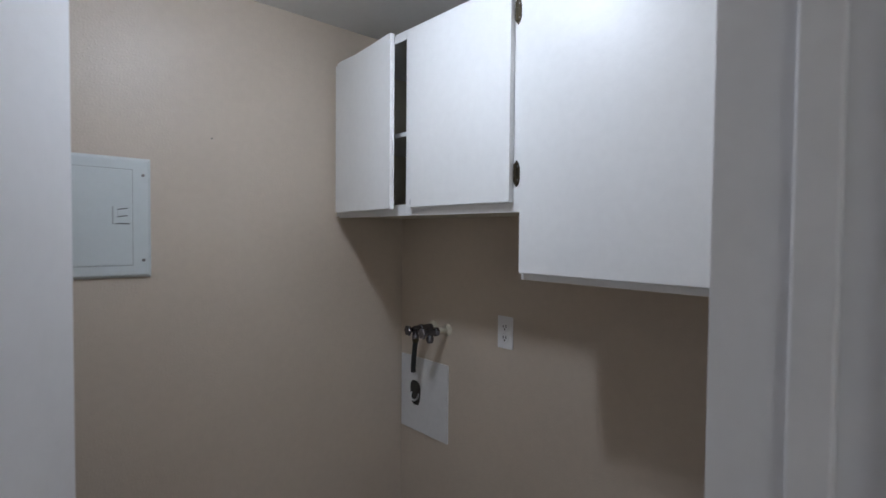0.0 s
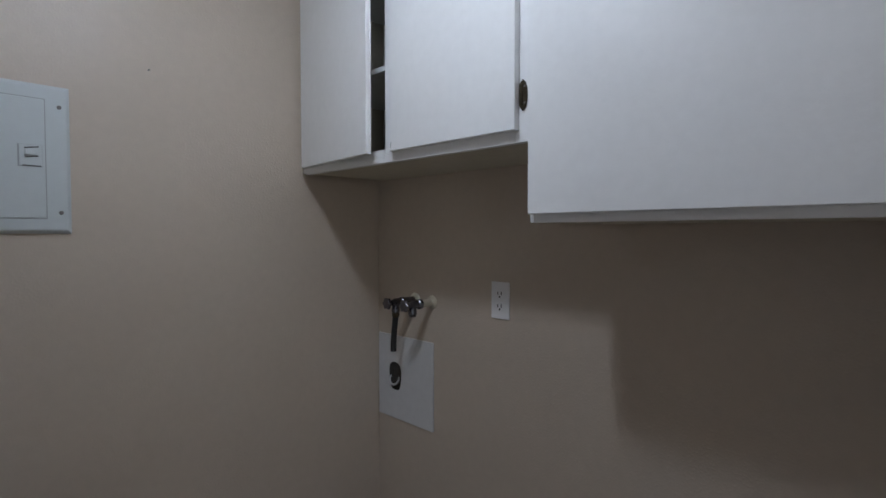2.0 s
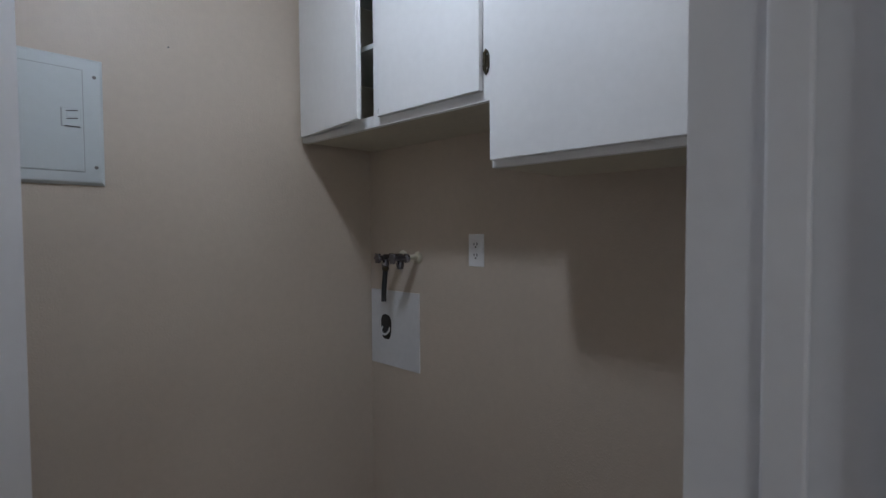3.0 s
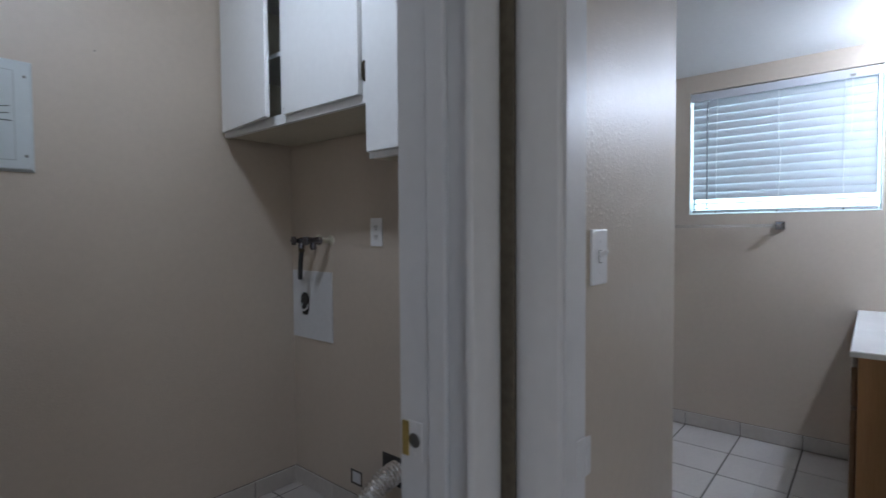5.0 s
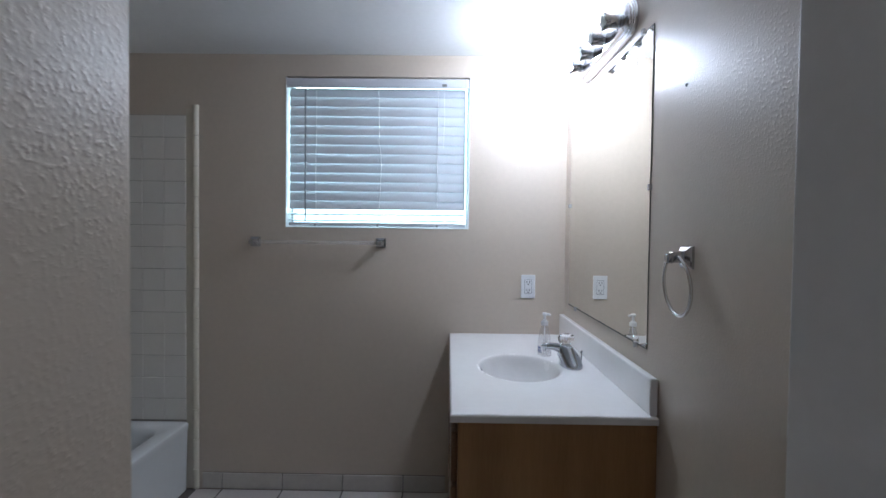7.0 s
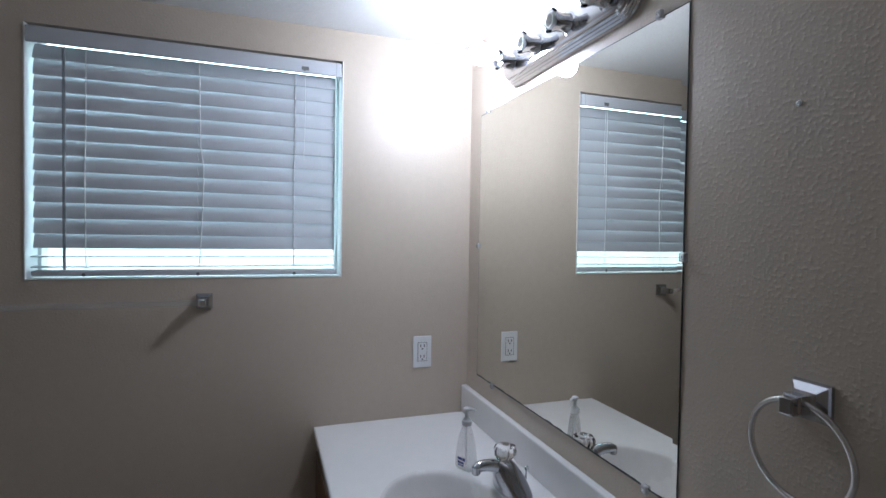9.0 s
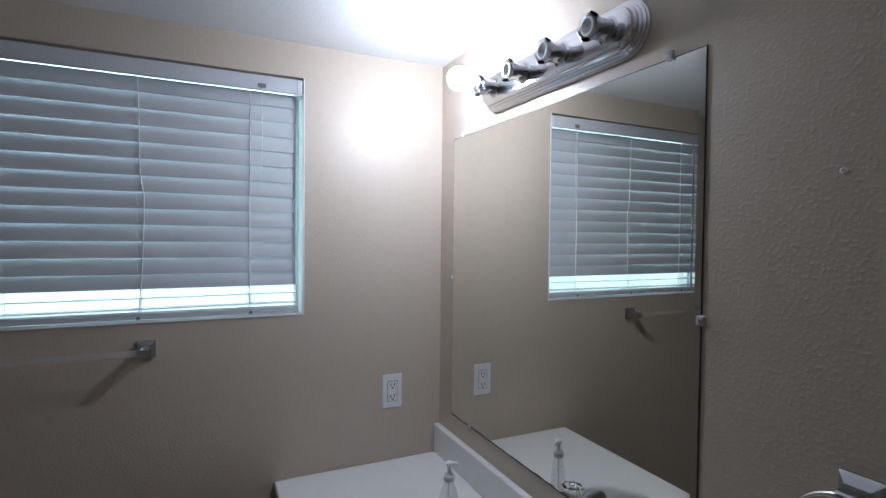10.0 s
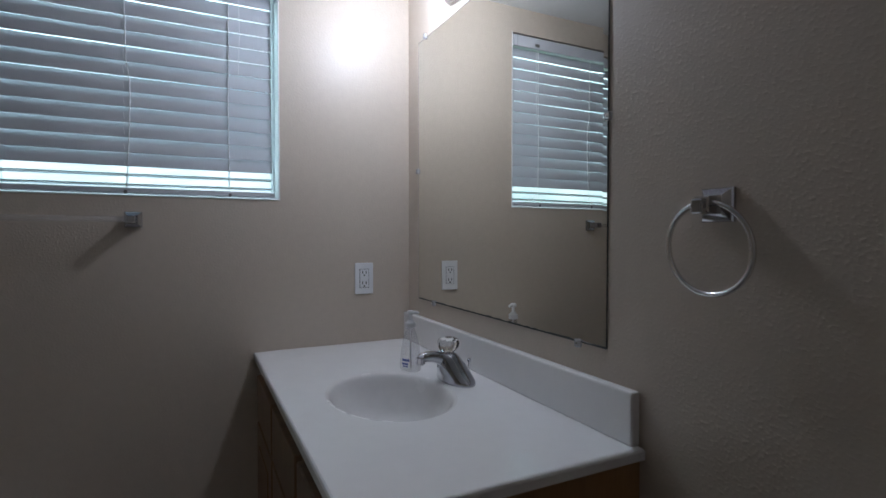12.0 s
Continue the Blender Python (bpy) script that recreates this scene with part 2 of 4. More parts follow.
def block(a, b, bevel=0.0, seg=2):
    """A box from corner a to corner b with rounded edges."""
    bm = bmesh.new()
    lo, hi = [min(p, q) for p, q in zip(a, b)], [max(p, q) for p, q in zip(a, b)]
    bmesh.ops.create_cube(bm, size=1, matrix=Matrix.Translation([(p + q) / 2 for p, q in zip(lo, hi)]) @ Matrix.Diagonal([q - p for p, q in zip(lo, hi)] + [1]))
    if bevel:
        bmesh.ops.bevel(bm, geom=list(bm.edges), offset=bevel, segments=seg, profile=0.5, affect="EDGES")
    return bm


def join(*parts):
    out = bmesh.new()
    for p in parts:
        me = bpy.data.meshes.new("tmp")
        p.to_mesh(me)
        p.free()
        out.from_mesh(me)
        bpy.data.meshes.remove(me)
    return out


def loft(loops, cap=True, closed=False):
    """Skin over rings of equal length. closed: the last ring joins the first."""
    bm = bmesh.new()
    rings = [[bm.verts.new(p) for p in loop] for loop in loops]
    pairs = list(zip(rings, rings[1:])) + ([(rings[-1], rings[0])] if closed else [])
    for r, s in pairs:
        for i in range(len(r)):
            j = (i + 1) % len(r)
            bm.faces.new((r[i], r[j], s[j], s[i]))
    if cap and not closed:
        bm.faces.new(rings[0])
        bm.faces.new(rings[-1])
    return bm


def frame_of(way):
    way = Vector(way).normalized()
    side = way.orthogonal().normalized()
    return way, side, way.cross(side)


def lathe(base, way, profile, n=20):
    """A turned shape: profile rows of (distance along way, radius)."""
    way, u, v = frame_of(way)
    base = Vector(base)
    return loft([[base + way * d + (u * math.cos(2 * math.pi * i / n) + v * math.sin(2 * math.pi * i / n)) * max(r, 1e-4) for i in range(n)] for d, r in profile])


def rod(a, b, r, n=12):
    a, b = Vector(a), Vector(b)
    return lathe(a, b - a, [(0, r), ((b - a).length, r)], n)


def tube(points, r, n=10):
    """A round tube along points; r may be a list."""
    pts = [Vector(p) for p in points]
    radii = r if isinstance(r, list) else [r] * len(pts)
    side = None
    loops = []
    for i, p in enumerate(pts):
        way = (pts[min(i + 1, len(pts) - 1)] - pts[max(i - 1, 0)]).normalized()
        side = way.orthogonal() if side is None else side - way * side.dot(way)
        side.normalize()
        up = way.cross(side)
        loops.append([p + (side * math.cos(2 * math.pi * k / n) + up * math.sin(2 * math.pi * k / n)) * radii[i] for k in range(n)])
    return loft(loops)


def bezier(a, b, c, d, n=12):
    a, b, c, d = map(Vector, (a, b, c, d))
    return [a * (1 - t) ** 3 + b * 3 * t * (1 - t) ** 2 + c * 3 * t * t * (1 - t) + d * t ** 3 for t in (i / n for i in range(n + 1))]


def rounded(cx, cy, hx, hy, r, z, n=5):
    """A ring: a rectangle with round corners, level at z."""
    out = []
    for k, (sx, sy) in enumerate(((1, 1), (-1, 1), (-1, -1), (1, -1))):
        for i in range(n + 1):
            a = math.pi / 2 * (k + i / n)
            out.append((cx + sx * (hx - r) + r * math.cos(a), cy + sy * (hy - r) + r * math.sin(a), z))
    return out


def wall(axis, p0, p1, u0, u1, z0, z1, holes=()):
    """A wall from p0 to p1 along axis ('x' or 'y'), over u0..u1 and z0..z1, with openings (u0, u1, z0, z1) right through it."""
    bm = bmesh.new()
    us = sorted({u0, u1, *[h for o in holes for h in o[:2]]})
    zs = sorted({z0, z1, *[h for o in holes for h in o[2:]]})
    place = (lambda p, u, z: (p, u, z)) if axis == "x" else (lambda p, u, z: (u, p, z))
    cache = {}

    def vert(p, u, z):
        if (p, u, z) not in cache:
            cache[p, u, z] = bm.verts.new(place(p, u, z))
        return cache[p, u, z]

    def full(i, j):
        if not (0 <= i < len(us) - 1 and 0 <= j < len(zs) - 1):
            return False
        u, z = (us[i] + us[i + 1]) / 2, (zs[j] + zs[j + 1]) / 2
        return not any(a < u < b and c < z < d for a, b, c, d in holes)

    for i in range(len(us) - 1):
        for j in range(len(zs) - 1):
            if not full(i, j):
                continue
            a, b, c, d = us[i], us[i + 1], zs[j], zs[j + 1]
            for p in (p0, p1):
                bm.faces.new([vert(p, *q) for q in ((a, c), (b, c), (b, d), (a, d))])
            for ni, nj, e, f in ((i - 1, j, (a, c), (a, d)), (i + 1, j, (b, c), (b, d)), (i, j - 1, (a, c), (b, c)), (i, j + 1, (a, d), (b, d))):
                if not full(ni, nj):
                    bm.faces.new([vert(p0, *e), vert(p0, *f), vert(p1, *f), vert(p1, *e)])
    return bm


# ---- the plan ----
EAST, SOUTH = 3.40, -0.70              # bath: window wall and mirror wall
BATH_TOP, LAUNDRY_TOP = 2.17, 2.39
PART_S, PART_N = 0.215, 0.366          # the wall between hall or bath and laundry
LAUNDRY_E, BATH_W = 1.405, 1.421         # the thin wall between laundry and tub bay
NORTH = 1.97
HALL_E, BATH_D = 0.60, 0.72            # the wall with the bath door
HALL_W, HALL_S, LAUNDRY_W = -1.10, -2.50, -0.62
WIN = (-0.222, 0.689, 1.320, 2.064)    # y0, y1, z0, z1
LDOOR = (-0.24, 0.545, 2.03)            # x0, x1, height, clear
BDOOR = (-0.645, 0.115, 2.03)          # y0, y1, height, clear
TUB_Y = 1.13

structure("wall_east", wall("x", EAST, EAST + 0.14, SOUTH - 0.12, NORTH + 0.12, -0.02, 2.6, [WIN]), WALL, "beige painted bathroom wall with orange-peel texture and a window", "wall")
structure("wall_south", wall("y", SOUTH - 0.12, SOUTH, HALL_E, EAST, -0.02, 2.6), WALL, "beige painted wall behind the vanity mirror", "wall")
structure("wall_north", wall("y", NORTH, NORTH + 0.12, LAUNDRY_W - 0.12, EAST, -0.02, 2.6), WALL, "beige painted wall behind the breaker panel", "wall")
structure("wall_laundry_east", wall("x", LAUNDRY_E, BATH_W, PART_N, NORTH, -0.02, 2.6), WALL, "beige painted wall under the laundry cabinets", "wall")
structure("wall_laundry_south", wall("y", PART_S, PART_N, LAUNDRY_W - 0.12, BATH_W, -0.02, 2.6, [(LDOOR[0] - 0.02, LDOOR[1] + 0.02, -0.02, LDOOR[2] + 0.02)]), WALL, "beige painted wall with the laundry doorway and light switch", "wall")
structure("wall_bath_west", wall("x", HALL_E, BATH_D, SOUTH, BDOOR[1] + 0.02, -0.02, 2.6, [(BDOOR[0] - 0.02, BDOOR[1] + 0.02, -0.02, BDOOR[2] + 0.02)]), WALL, "beige painted wall with the bathroom doorway", "wall")
structure("wall_bath_return", wall("x", HALL_E, HALL_E + 0.056, BDOOR[1] + 0.02, PART_S, -0.02, 2.6), WALL, "narrow thin wall beside the bathroom doorway", "wall")
structure("wall_laundry_west", wall("x", LAUNDRY_W - 0.12, LAUNDRY_W, PART_N, NORTH, -0.02, 2.6), WALL, "plain beige laundry wall", "wall")
# The opening is an unseen addition that lets light into the hall.
structure("wall_hall_west", wall("x", HALL_W - 0.12, HALL_W, HALL_S, PART_S, -0.02, 2.6, [(-2.45, -1.25, 0.9, 2.1)]), WALL, "plain beige hall wall with an assumed, unseen window opening", "wall")
structure("wall_hall_south", wall("y", HALL_S - 0.12, HALL_S, HALL_W - 0.12, HALL_E + 0.12, -0.02, 2.6), WALL, "plain beige hall wall", "wall")
structure("wall_hall_east", wall("x", HALL_E, HALL_E + 0.12, HALL_S, SOUTH - 0.12, -0.02, 2.6), WALL, "plain beige hall wall", "wall")
structure("wall_hall_north", wall("y", PART_S, PART_N, HALL_W - 0.12, LAUNDRY_W - 0.12, -0.02, 2.6), WALL, "plain beige hall wall", "wall")
structure("ceiling_bath", join(block((BATH_D, SOUTH, BATH_TOP), (BATH_W, PART_S, BATH_TOP + 0.1)), block((BATH_W, SOUTH, BATH_TOP), (EAST, NORTH, BATH_TOP + 0.1))), CEILING, "white textured bathroom ceiling", "ceiling")
structure("ceiling_laundry", block((LAUNDRY_W, PART_N, LAUNDRY_TOP), (LAUNDRY_E, NORTH, LAUNDRY_TOP + 0.1)), CEILING, "white laundry ceiling", "ceiling")
structure("ceiling_hall", block((HALL_W, HALL_S, LAUNDRY_TOP), (HALL_E, PART_S, LAUNDRY_TOP + 0.1)), CEILING, "white hall ceiling", "ceiling")
structure("roof", block((HALL_W - 0.12, HALL_S - 0.12, 2.6), (EAST + 0.14, NORTH + 0.12, 2.7)), CEILING, "flat slab over the rooms", "roof")
floor = structure("floor", block((HALL_W - 0.12, HALL_S - 0.12, -0.12), (EAST + 0.14, NORTH + 0.12, -0.003)), GROUT, "pale square ceramic floor tiles with dark grout", "floor")
structure("backdrop", block((EAST + 5.0, -9, -0.39), (EAST + 5.05, 9, 9)), BACKDROP, "bright hazy daylight beyond the window", "backdrop")
structure("ground", block((-800, -800, -0.6), (800, 800, -0.4)), GRASS, "grass outside the window", "ground")


# ---- door frames ----
def casing_profile(length, width):
    """A door casing standing on z = 0, face towards -y, inner edge at x = 0: stepped and rounded."""
    section = [(0, 0), (0, -0.008), (0.004, -0.011), (width * 0.30, -0.012), (width * 0.36, -0.016), (width * 0.8, -0.017), (width - 0.003, -0.016), (width, -0.012), (width, 0)]
    return loft([[(x, y, z) for x, y in section] for z in (0, length)])


def door_frame(name, label, m, clear_w, clear_h, depth, stop_at, narrow, far_casing, first_depth=None):
    """A jamb, stops and casings. In its own axes the opening runs along x from 0 to clear_w, the near face at y = 0, the depth along +y."""
    ob = new(name)
    ob.matrix_world = m
    tagged(ob, label, "door frame", kind="structure")
    for x0, x1, deep in ((-0.019, 0, first_depth or depth), (clear_w, clear_w + 0.019, depth)):
        part("jamb", block((x0, -0.002, 0), (x1, deep + 0.002, clear_h + 0.019), 0.0015), TRIM, ob)
    part("head_jamb", block((0, -0.002, clear_h), (clear_w, depth + 0.002, clear_h + 0.019), 0.0015), TRIM, ob)
    for x0, x1 in ((0, 0.011), (clear_w - 0.011, clear_w))[1 if first_depth else 0:]:
        part("stop", block((x0, stop_at, 0), (x1, stop_at + 0.034, clear_h), 0.003), TRIM, ob)
    part("head_stop", block((0.011, stop_at, clear_h - 0.011), (clear_w - 0.011, stop_at + 0.034, clear_h), 0.003), TRIM, ob)
    for x, flip, w in ((-0.005, -1, narrow[0]), (clear_w + narrow[2], 1, narrow[1])):
        bm = casing_profile(clear_h + 0.06, w)
        bmesh.ops.transform(bm, matrix=Matrix.Translation((x, -0.0005, 0)) @ Matrix.Diagonal((flip, 1, 1, 1)), verts=bm.verts)
        part("casing", bm, TRIM, ob, smooth=62)
    part("head_casing", block((-0.005, -0.016, clear_h + 0.005), (clear_w + 0.005, -0.0005, clear_h + 0.06), 0.003), TRIM, ob)
    if far_casing:
        for x0, x1 in ((-0.055, -0.005), (clear_w + 0.005, clear_w + 0.055))[1 if first_depth else 0:]:
            part("casing", block((x0, depth + 0.0005, 0), (x1, depth + 0.014, clear_h + 0.06), 0.003), TRIM, ob)
        part("head_casing", block((-0.005, depth + 0.0005, clear_h + 0.005), (clear_w + 0.005, depth + 0.014, clear_h + 0.06), 0.003), TRIM, ob)
    return ob


lframe = door_frame("door_frame_1", "white painted laundry door frame with rounded casing", pose(LDOOR[0], PART_S, 0), LDOOR[1] - LDOOR[0], LDOOR[2], PART_N - PART_S, 0.052, (0.056, 0.058, -0.030), False)
bframe = door_frame("door_frame_2", "white painted bathroom door frame with rounded casing", pose(HALL_E, BDOOR[1], 0, 0, 0, -90), BDOOR[1] - BDOOR[0], BDOOR[2], BATH_D - HALL_E, 0.045, (0.064, 0.05, 0.005), True, 0.056)


def strike(parent, m, metal, lip_metal):
    """A latch strike plate in its jamb: plate in the yz plane, lip towards +y."""
    bm = block((-0.0016, -0.014, -0.029), (0.0008, 0.013, 0.029), 0.0006)
    lip = block((-0.0035, 0.012, -0.027), (0.0, 0.026, 0.027), 0.0015)
    hole = lathe((-0.0012, 0.001, 0), (-1, 0, 0), [(0, 0.0115), (0.0009, 0.0112), (0.0010, 0.004)], 20)
    heads = [lathe((-0.0015, 0.001, z), (-1, 0, 0), [(0, 0.004), (0.0008, 0.0036)], 10) for z in (-0.022, 0.022)]
    for b in (bm, lip, hole, *heads):
        bmesh.ops.transform(b, matrix=m, verts=b.verts)
    plate = part("strike_plate", bm, metal, parent, "strike plate with white paint over it")
    part("lip", lip, lip_metal, plate)
    part("latch_hole", hole, SCREW if lip_metal is BRASS else TRIM, plate)
    for h in heads:
        part("screw", h, TRIM, plate)


strike(lframe, pose(LDOOR[1] - LDOOR[0], 0.121, 0.915), TRIM, BRASS)
strike(bframe, pose(0, 0.043, 0.915, 0, 0, 0) @ Matrix.Diagonal((-1, 1, 1, 1)), TRIM, TRIM)


# Added dark strip: stands in for the deep shadow in the casing gap.
structure("trim_shadow_strip", block((0.585, BDOOR[1] + 0.070, 0), (HALL_E - 0.001, PART_S - 0.001, 2.3), 0.002), GAP_SHADOW, "dark brown strip standing in for the deep shadow between door casings", "trim")


# ---- doors ----
def knob(parent, base, way):
    """A rose and a flared knob on a door face."""
    k = part("knob", lathe(base, way, [(0.008, 0.012), (0.020, 0.0105), (0.028, 0.012), (0.036, 0.019), (0.046, 0.0255), (0.054, 0.0275), (0.060, 0.0265), (0.064, 0.021), (0.0655, 0.010)], 28), BRASS, parent, "polished brass door knob", 35)
    part("rose", lathe(base, way, [(0, 0.033), (0.003, 0.033), (0.007, 0.029), (0.009, 0.020), (0.012, 0.013)], 28), BRASS, k, smooth=35)


def door(name, label, hinge, turn, width, thick, side, backset=0.062):
    """A flush door hung at its origin, which runs along +x; side: to which of +y or -y its thickness goes."""
    d = thing(name, hinge, label, "door", turn=turn, kind="structure")
    leaf = part("leaf", block((0.003, 0, 0.010), (width, side * thick, 2.022), 0.002), DOOR, d)
    for y, way in ((0, (0, -side, 0)), (side * thick, (0, side, 0))):
        knob(d, (width - backset, y, 0.915), way)
    part("latch_plate", block((width - 0.0005, side * 0.006, 0.887), (width + 0.0012, side * (thick - 0.006), 0.943), 0.0005), BRASS, leaf, "brass latch plate")
    for z in (0.22, 1.0, 1.82):
        part("hinge", join(lathe((0.0, -side * 0.004, z - 0.045), (0, 0, 1), [(0, 0.005), (0.09, 0.005)], 10), block((0.0, -side * 0.0018, z - 0.045), (0.028, side * 0.001, z + 0.045))), BRASS, leaf, "brass hinge")
    return d


door("door_1", "open white flush laundry door with brass knobs", (LDOOR[0] + 0.004, PART_N - 0.004, 0), 61.8, 0.755, 0.035, 1)
door("door_2", "open white flush bathroom door with brass knobs", (BATH_D + 0.004, BDOOR[0] + 0.006, 0), 8.9, 0.765, 0.035, -1, 0.052)


# ---- bath: window and blind ----
window = tagged(new("window_1"), "white vinyl slider window in a white painted recess", "window", kind="structure")
y0, y1, z0, z1 = WIN
for name, a, b in (("frame_bottom", (y0, z0), (y1, z0 + 0.012)), ("frame_top", (y0, z1 - 0.012), (y1, z1)), ("frame_left", (y1 - 0.014, z0 + 0.012), (y1, z1 - 0.012)), ("frame_right", (y0, z0 + 0.012), (y0 + 0.014, z1 - 0.012))):
    part(name, block((EAST + 0.085, a[0], a[1]), (EAST + 0.135, b[0], b[1]), 0.003), VINYL, window)
pane = part("pane", block((EAST + 0.107, y0 + 0.014, z0 + 0.012), (EAST + 0.111, y1 - 0.014, z1 - 0.012)), GLASS, window)
pane.visible_shadow = False
for name, a, b in (("reveal_right", (y0, z0), (y0 + 0.004, z1)), ("reveal_left", (y1 - 0.004, z0), (y1, z1)), ("sill", (y0 + 0.004, z0), (y1 - 0.004, z0 + 0.004)), ("reveal_top", (y0 + 0.004, z1 - 0.004), (y1 - 0.004, z1))):
    part(name, block((EAST + (0.03 if name == "reveal_top" else -0.003), a[0], a[1]), (EAST + 0.085, b[0], b[1]), 0.0015), REVEAL, window)

blind = thing("window_blind", (EAST + 0.035, 0.233, z0 + 0.012), "white two-inch slat blind, closed, its lowest slats hanging open", "blind")
BL0, BL1 = y0 + 0.012, y1 - 0.008
part("headrail", block((EAST + 0.012, BL0, z1 - 0.030), (EAST + 0.064, BL1, z1 - 0.008), 0.002), SLAT, blind)
valance = part("valance", block((EAST - 0.006, BL0 - 0.003, z1 - 0.056), (EAST + 0.004, BL1 + 0.002, z1 - 0.009), 0.003), SLAT, blind)
part("valance_return", block((EAST - 0.004, BL0 - 0.005, z1 - 0.056), (EAST + 0.05, BL0 - 0.0005, z1 - 0.009), 0.0015), SLAT, valance)
part("valance_seam", block((EAST - 0.0068, BL0 + 0.012, z1 - 0.055), (EAST - 0.0055, BL0 + 0.0135, z1 - 0.005)), PANEL_LINE, valance)
part("cord_lock", join(block((EAST - 0.0066, -0.106, z1 - 0.047), (EAST - 0.005, -0.082, z1 - 0.034), 0.0005), block((EAST - 0.008, -0.094, z1 - 0.050), (EAST - 0.005, -0.089, z1 - 0.036))), SCREW, valance, "small metal clip")


def slat(z, tilt, sag=0.0, lean=0.0):
    """One bowed slat; its room-side edge hangs down for a negative tilt."""
    n, half = 6, 0.0258
    loops = []
    for y, drop in ((BL0 + 0.010, 0), ((BL0 + BL1) / 2, sag), (BL1 - 0.004, lean)):
        top, low = [], []
        for i in range(n + 1):
            s = -1 + 2 * i / n
            p = (s * half, 0.0035 * (1 - s * s))
            a = radians(tilt)
            x = EAST + 0.036 + p[0] * math.cos(a) + p[1] * math.sin(a)
            zz = z - drop - p[0] * math.sin(a) + p[1] * math.cos(a)
            top.append((x, y, zz))
            low.append((x - 0.0026 * math.sin(a), y, zz - 0.0026 * math.cos(a)))
        loops.append(top + low[::-1])
    return loft(loops)


rng = random.Random(4)
PITCH, FIRST = 0.0469, 1.9975
for k in range(13):
    part("slat", slat(FIRST - k * PITCH + (0.004 if k == 12 else -0.0022 if k == 0 else 0), -(65 if k == 0 else 75.5 - 0.35 * k) + rng.uniform(-0.15, 0.15), rng.uniform(-0.0003, 0.0006), rng.uniform(-0.0005, 0.0005)), SLAT, blind, smooth=50)
for z, tilt in ((1.391, 3), (1.360, 2)):
    part("slat", slat(z, tilt, 0.002, 0.003), SLAT, blind, smooth=50)
rail = part("bottom_rail", block((EAST + 0.010, BL0 + 0.004, z0 + 0.0095), (EAST + 0.058, BL1 - 0.004, z0 + 0.027), 0.004), SLAT, blind)
for y in (0.233, -0.064, 0.545):
    part("rail_plug", lathe((EAST + 0.0115, y, z0 + 0.014), (-1, 0, 0), [(0, 0.006), (0.002, 0.005)], 12), SCREW, rail)
for y, bow in ((0.543, 0.004), (0.233, -0.014), (-0.064, 0.003)):
    pts = [(EAST + 0.0272, y + bow * math.sin(3.1 * i / 10) * (1 if i > 4 else 0.3), z1 - 0.05 - (z1 - 0.05 - z0 - 0.02) * i / 10) for i in range(11)]
    part("ladder_cord", tube(pts, 0.0016, 6), CORD, blind)
    part("ladder_cord", tube([(EAST + 0.066, p[1], p[2]) for p in pts], 0.0011, 6), CORD, blind)
    for k in range(13):
        part("ladder_rung", rod((EAST + 0.0272, y + 0.001, FIRST - k * PITCH - 0.018), (EAST + 0.0332, y + 0.005, FIRST - k * PITCH + 0.004), 0.0008, 6), CORD, blind)
part("lift_cord", tube([(EAST - 0.002, -0.094, z1 - 0.05), (EAST - 0.001, -0.096, z1 - 0.2), (EAST + 0.001, -0.092, z1 - 0.33), (EAST + 0.002, -0.093, z1 - 0.345)], 0.0009, 6), CORD, blind)
wand = part("tilt_wand", rod((EAST - 0.004, 0.590, z1 - 0.065), (EAST - 0.006, 0.588, z0 + 0.03), 0.0042, 6), WAND, blind, "grey plastic tilt wand")
part("wand_hook", rod((EAST - 0.003, 0.590, z1 - 0.066), (EAST + 0.004, 0.590, z1 - 0.05), 0.002, 6), DULL_CHROME, wand)


# ---- bath: fixtures on the walls ----
def square_post(base, way, reach, size=0.026, up=(0, 0, 1)):
    """A pyramid-footed square post on a plate."""
    way, up = Vector(way), Vector(up)
    side = way.cross(up)
    base = Vector(base)
    rings = []
    for d, s in ((0, size), (0.006, size), (0.009, size * 0.92), (0.018, size * 0.55), (0.026, size * 0.46), (reach - 0.003, size * 0.46), (reach, size * 0.38)):
        rings.append([base + way * d + side * a * s + up * b * s for a, b in ((-1, -1), (1, -1), (1, 1), (-1, 1))])
    return loft(rings)


bar = thing("towel_bar", (EAST, 0.53, 1.248), "clear acrylic towel bar on square chrome posts", "towel bar")
for y in (0.836, 0.212):
    part("post", square_post((EAST, y, 1.248), (-1, 0, 0), 0.066, 0.024), CHROME, bar, "square chrome post")
part("rod", block((EAST - 0.064, 0.222, 1.2395), (EAST - 0.047, 0.826, 1.2565), 0.003), ROD, bar, "clear acrylic rod")

ring = thing("towel_ring", (2.108, SOUTH, 1.245), "round chrome towel ring on a square post", "towel ring")
post = part("post", square_post((2.110, SOUTH, 1.245), (0, 1, 0), 0.046, 0.027), CHROME, ring, "square chrome post")
part("eye", block((2.100, SOUTH + 0.040, 1.230), (2.120, SOUTH + 0.056, 1.254), 0.003), CHROME, post)
R, RC = 0.0720, Vector((2.110, SOUTH + 0.034, 1.1765))
part("hoop", loft([[RC + Vector((math.sin(a) * (R + 0.0045 * math.cos(b)), 0.0045 * math.sin(b) - 0.012 * (1 - math.cos(a)) * 0.5, math.cos(a) * (R + 0.0045 * math.cos(b)))) for b in (2 * math.pi * j / 10 for j in range(10))] for a in (2 * math.pi * i / 56 for i in range(56))], closed=True), STEEL_RING, ring, "round chrome hoop", smooth=60)


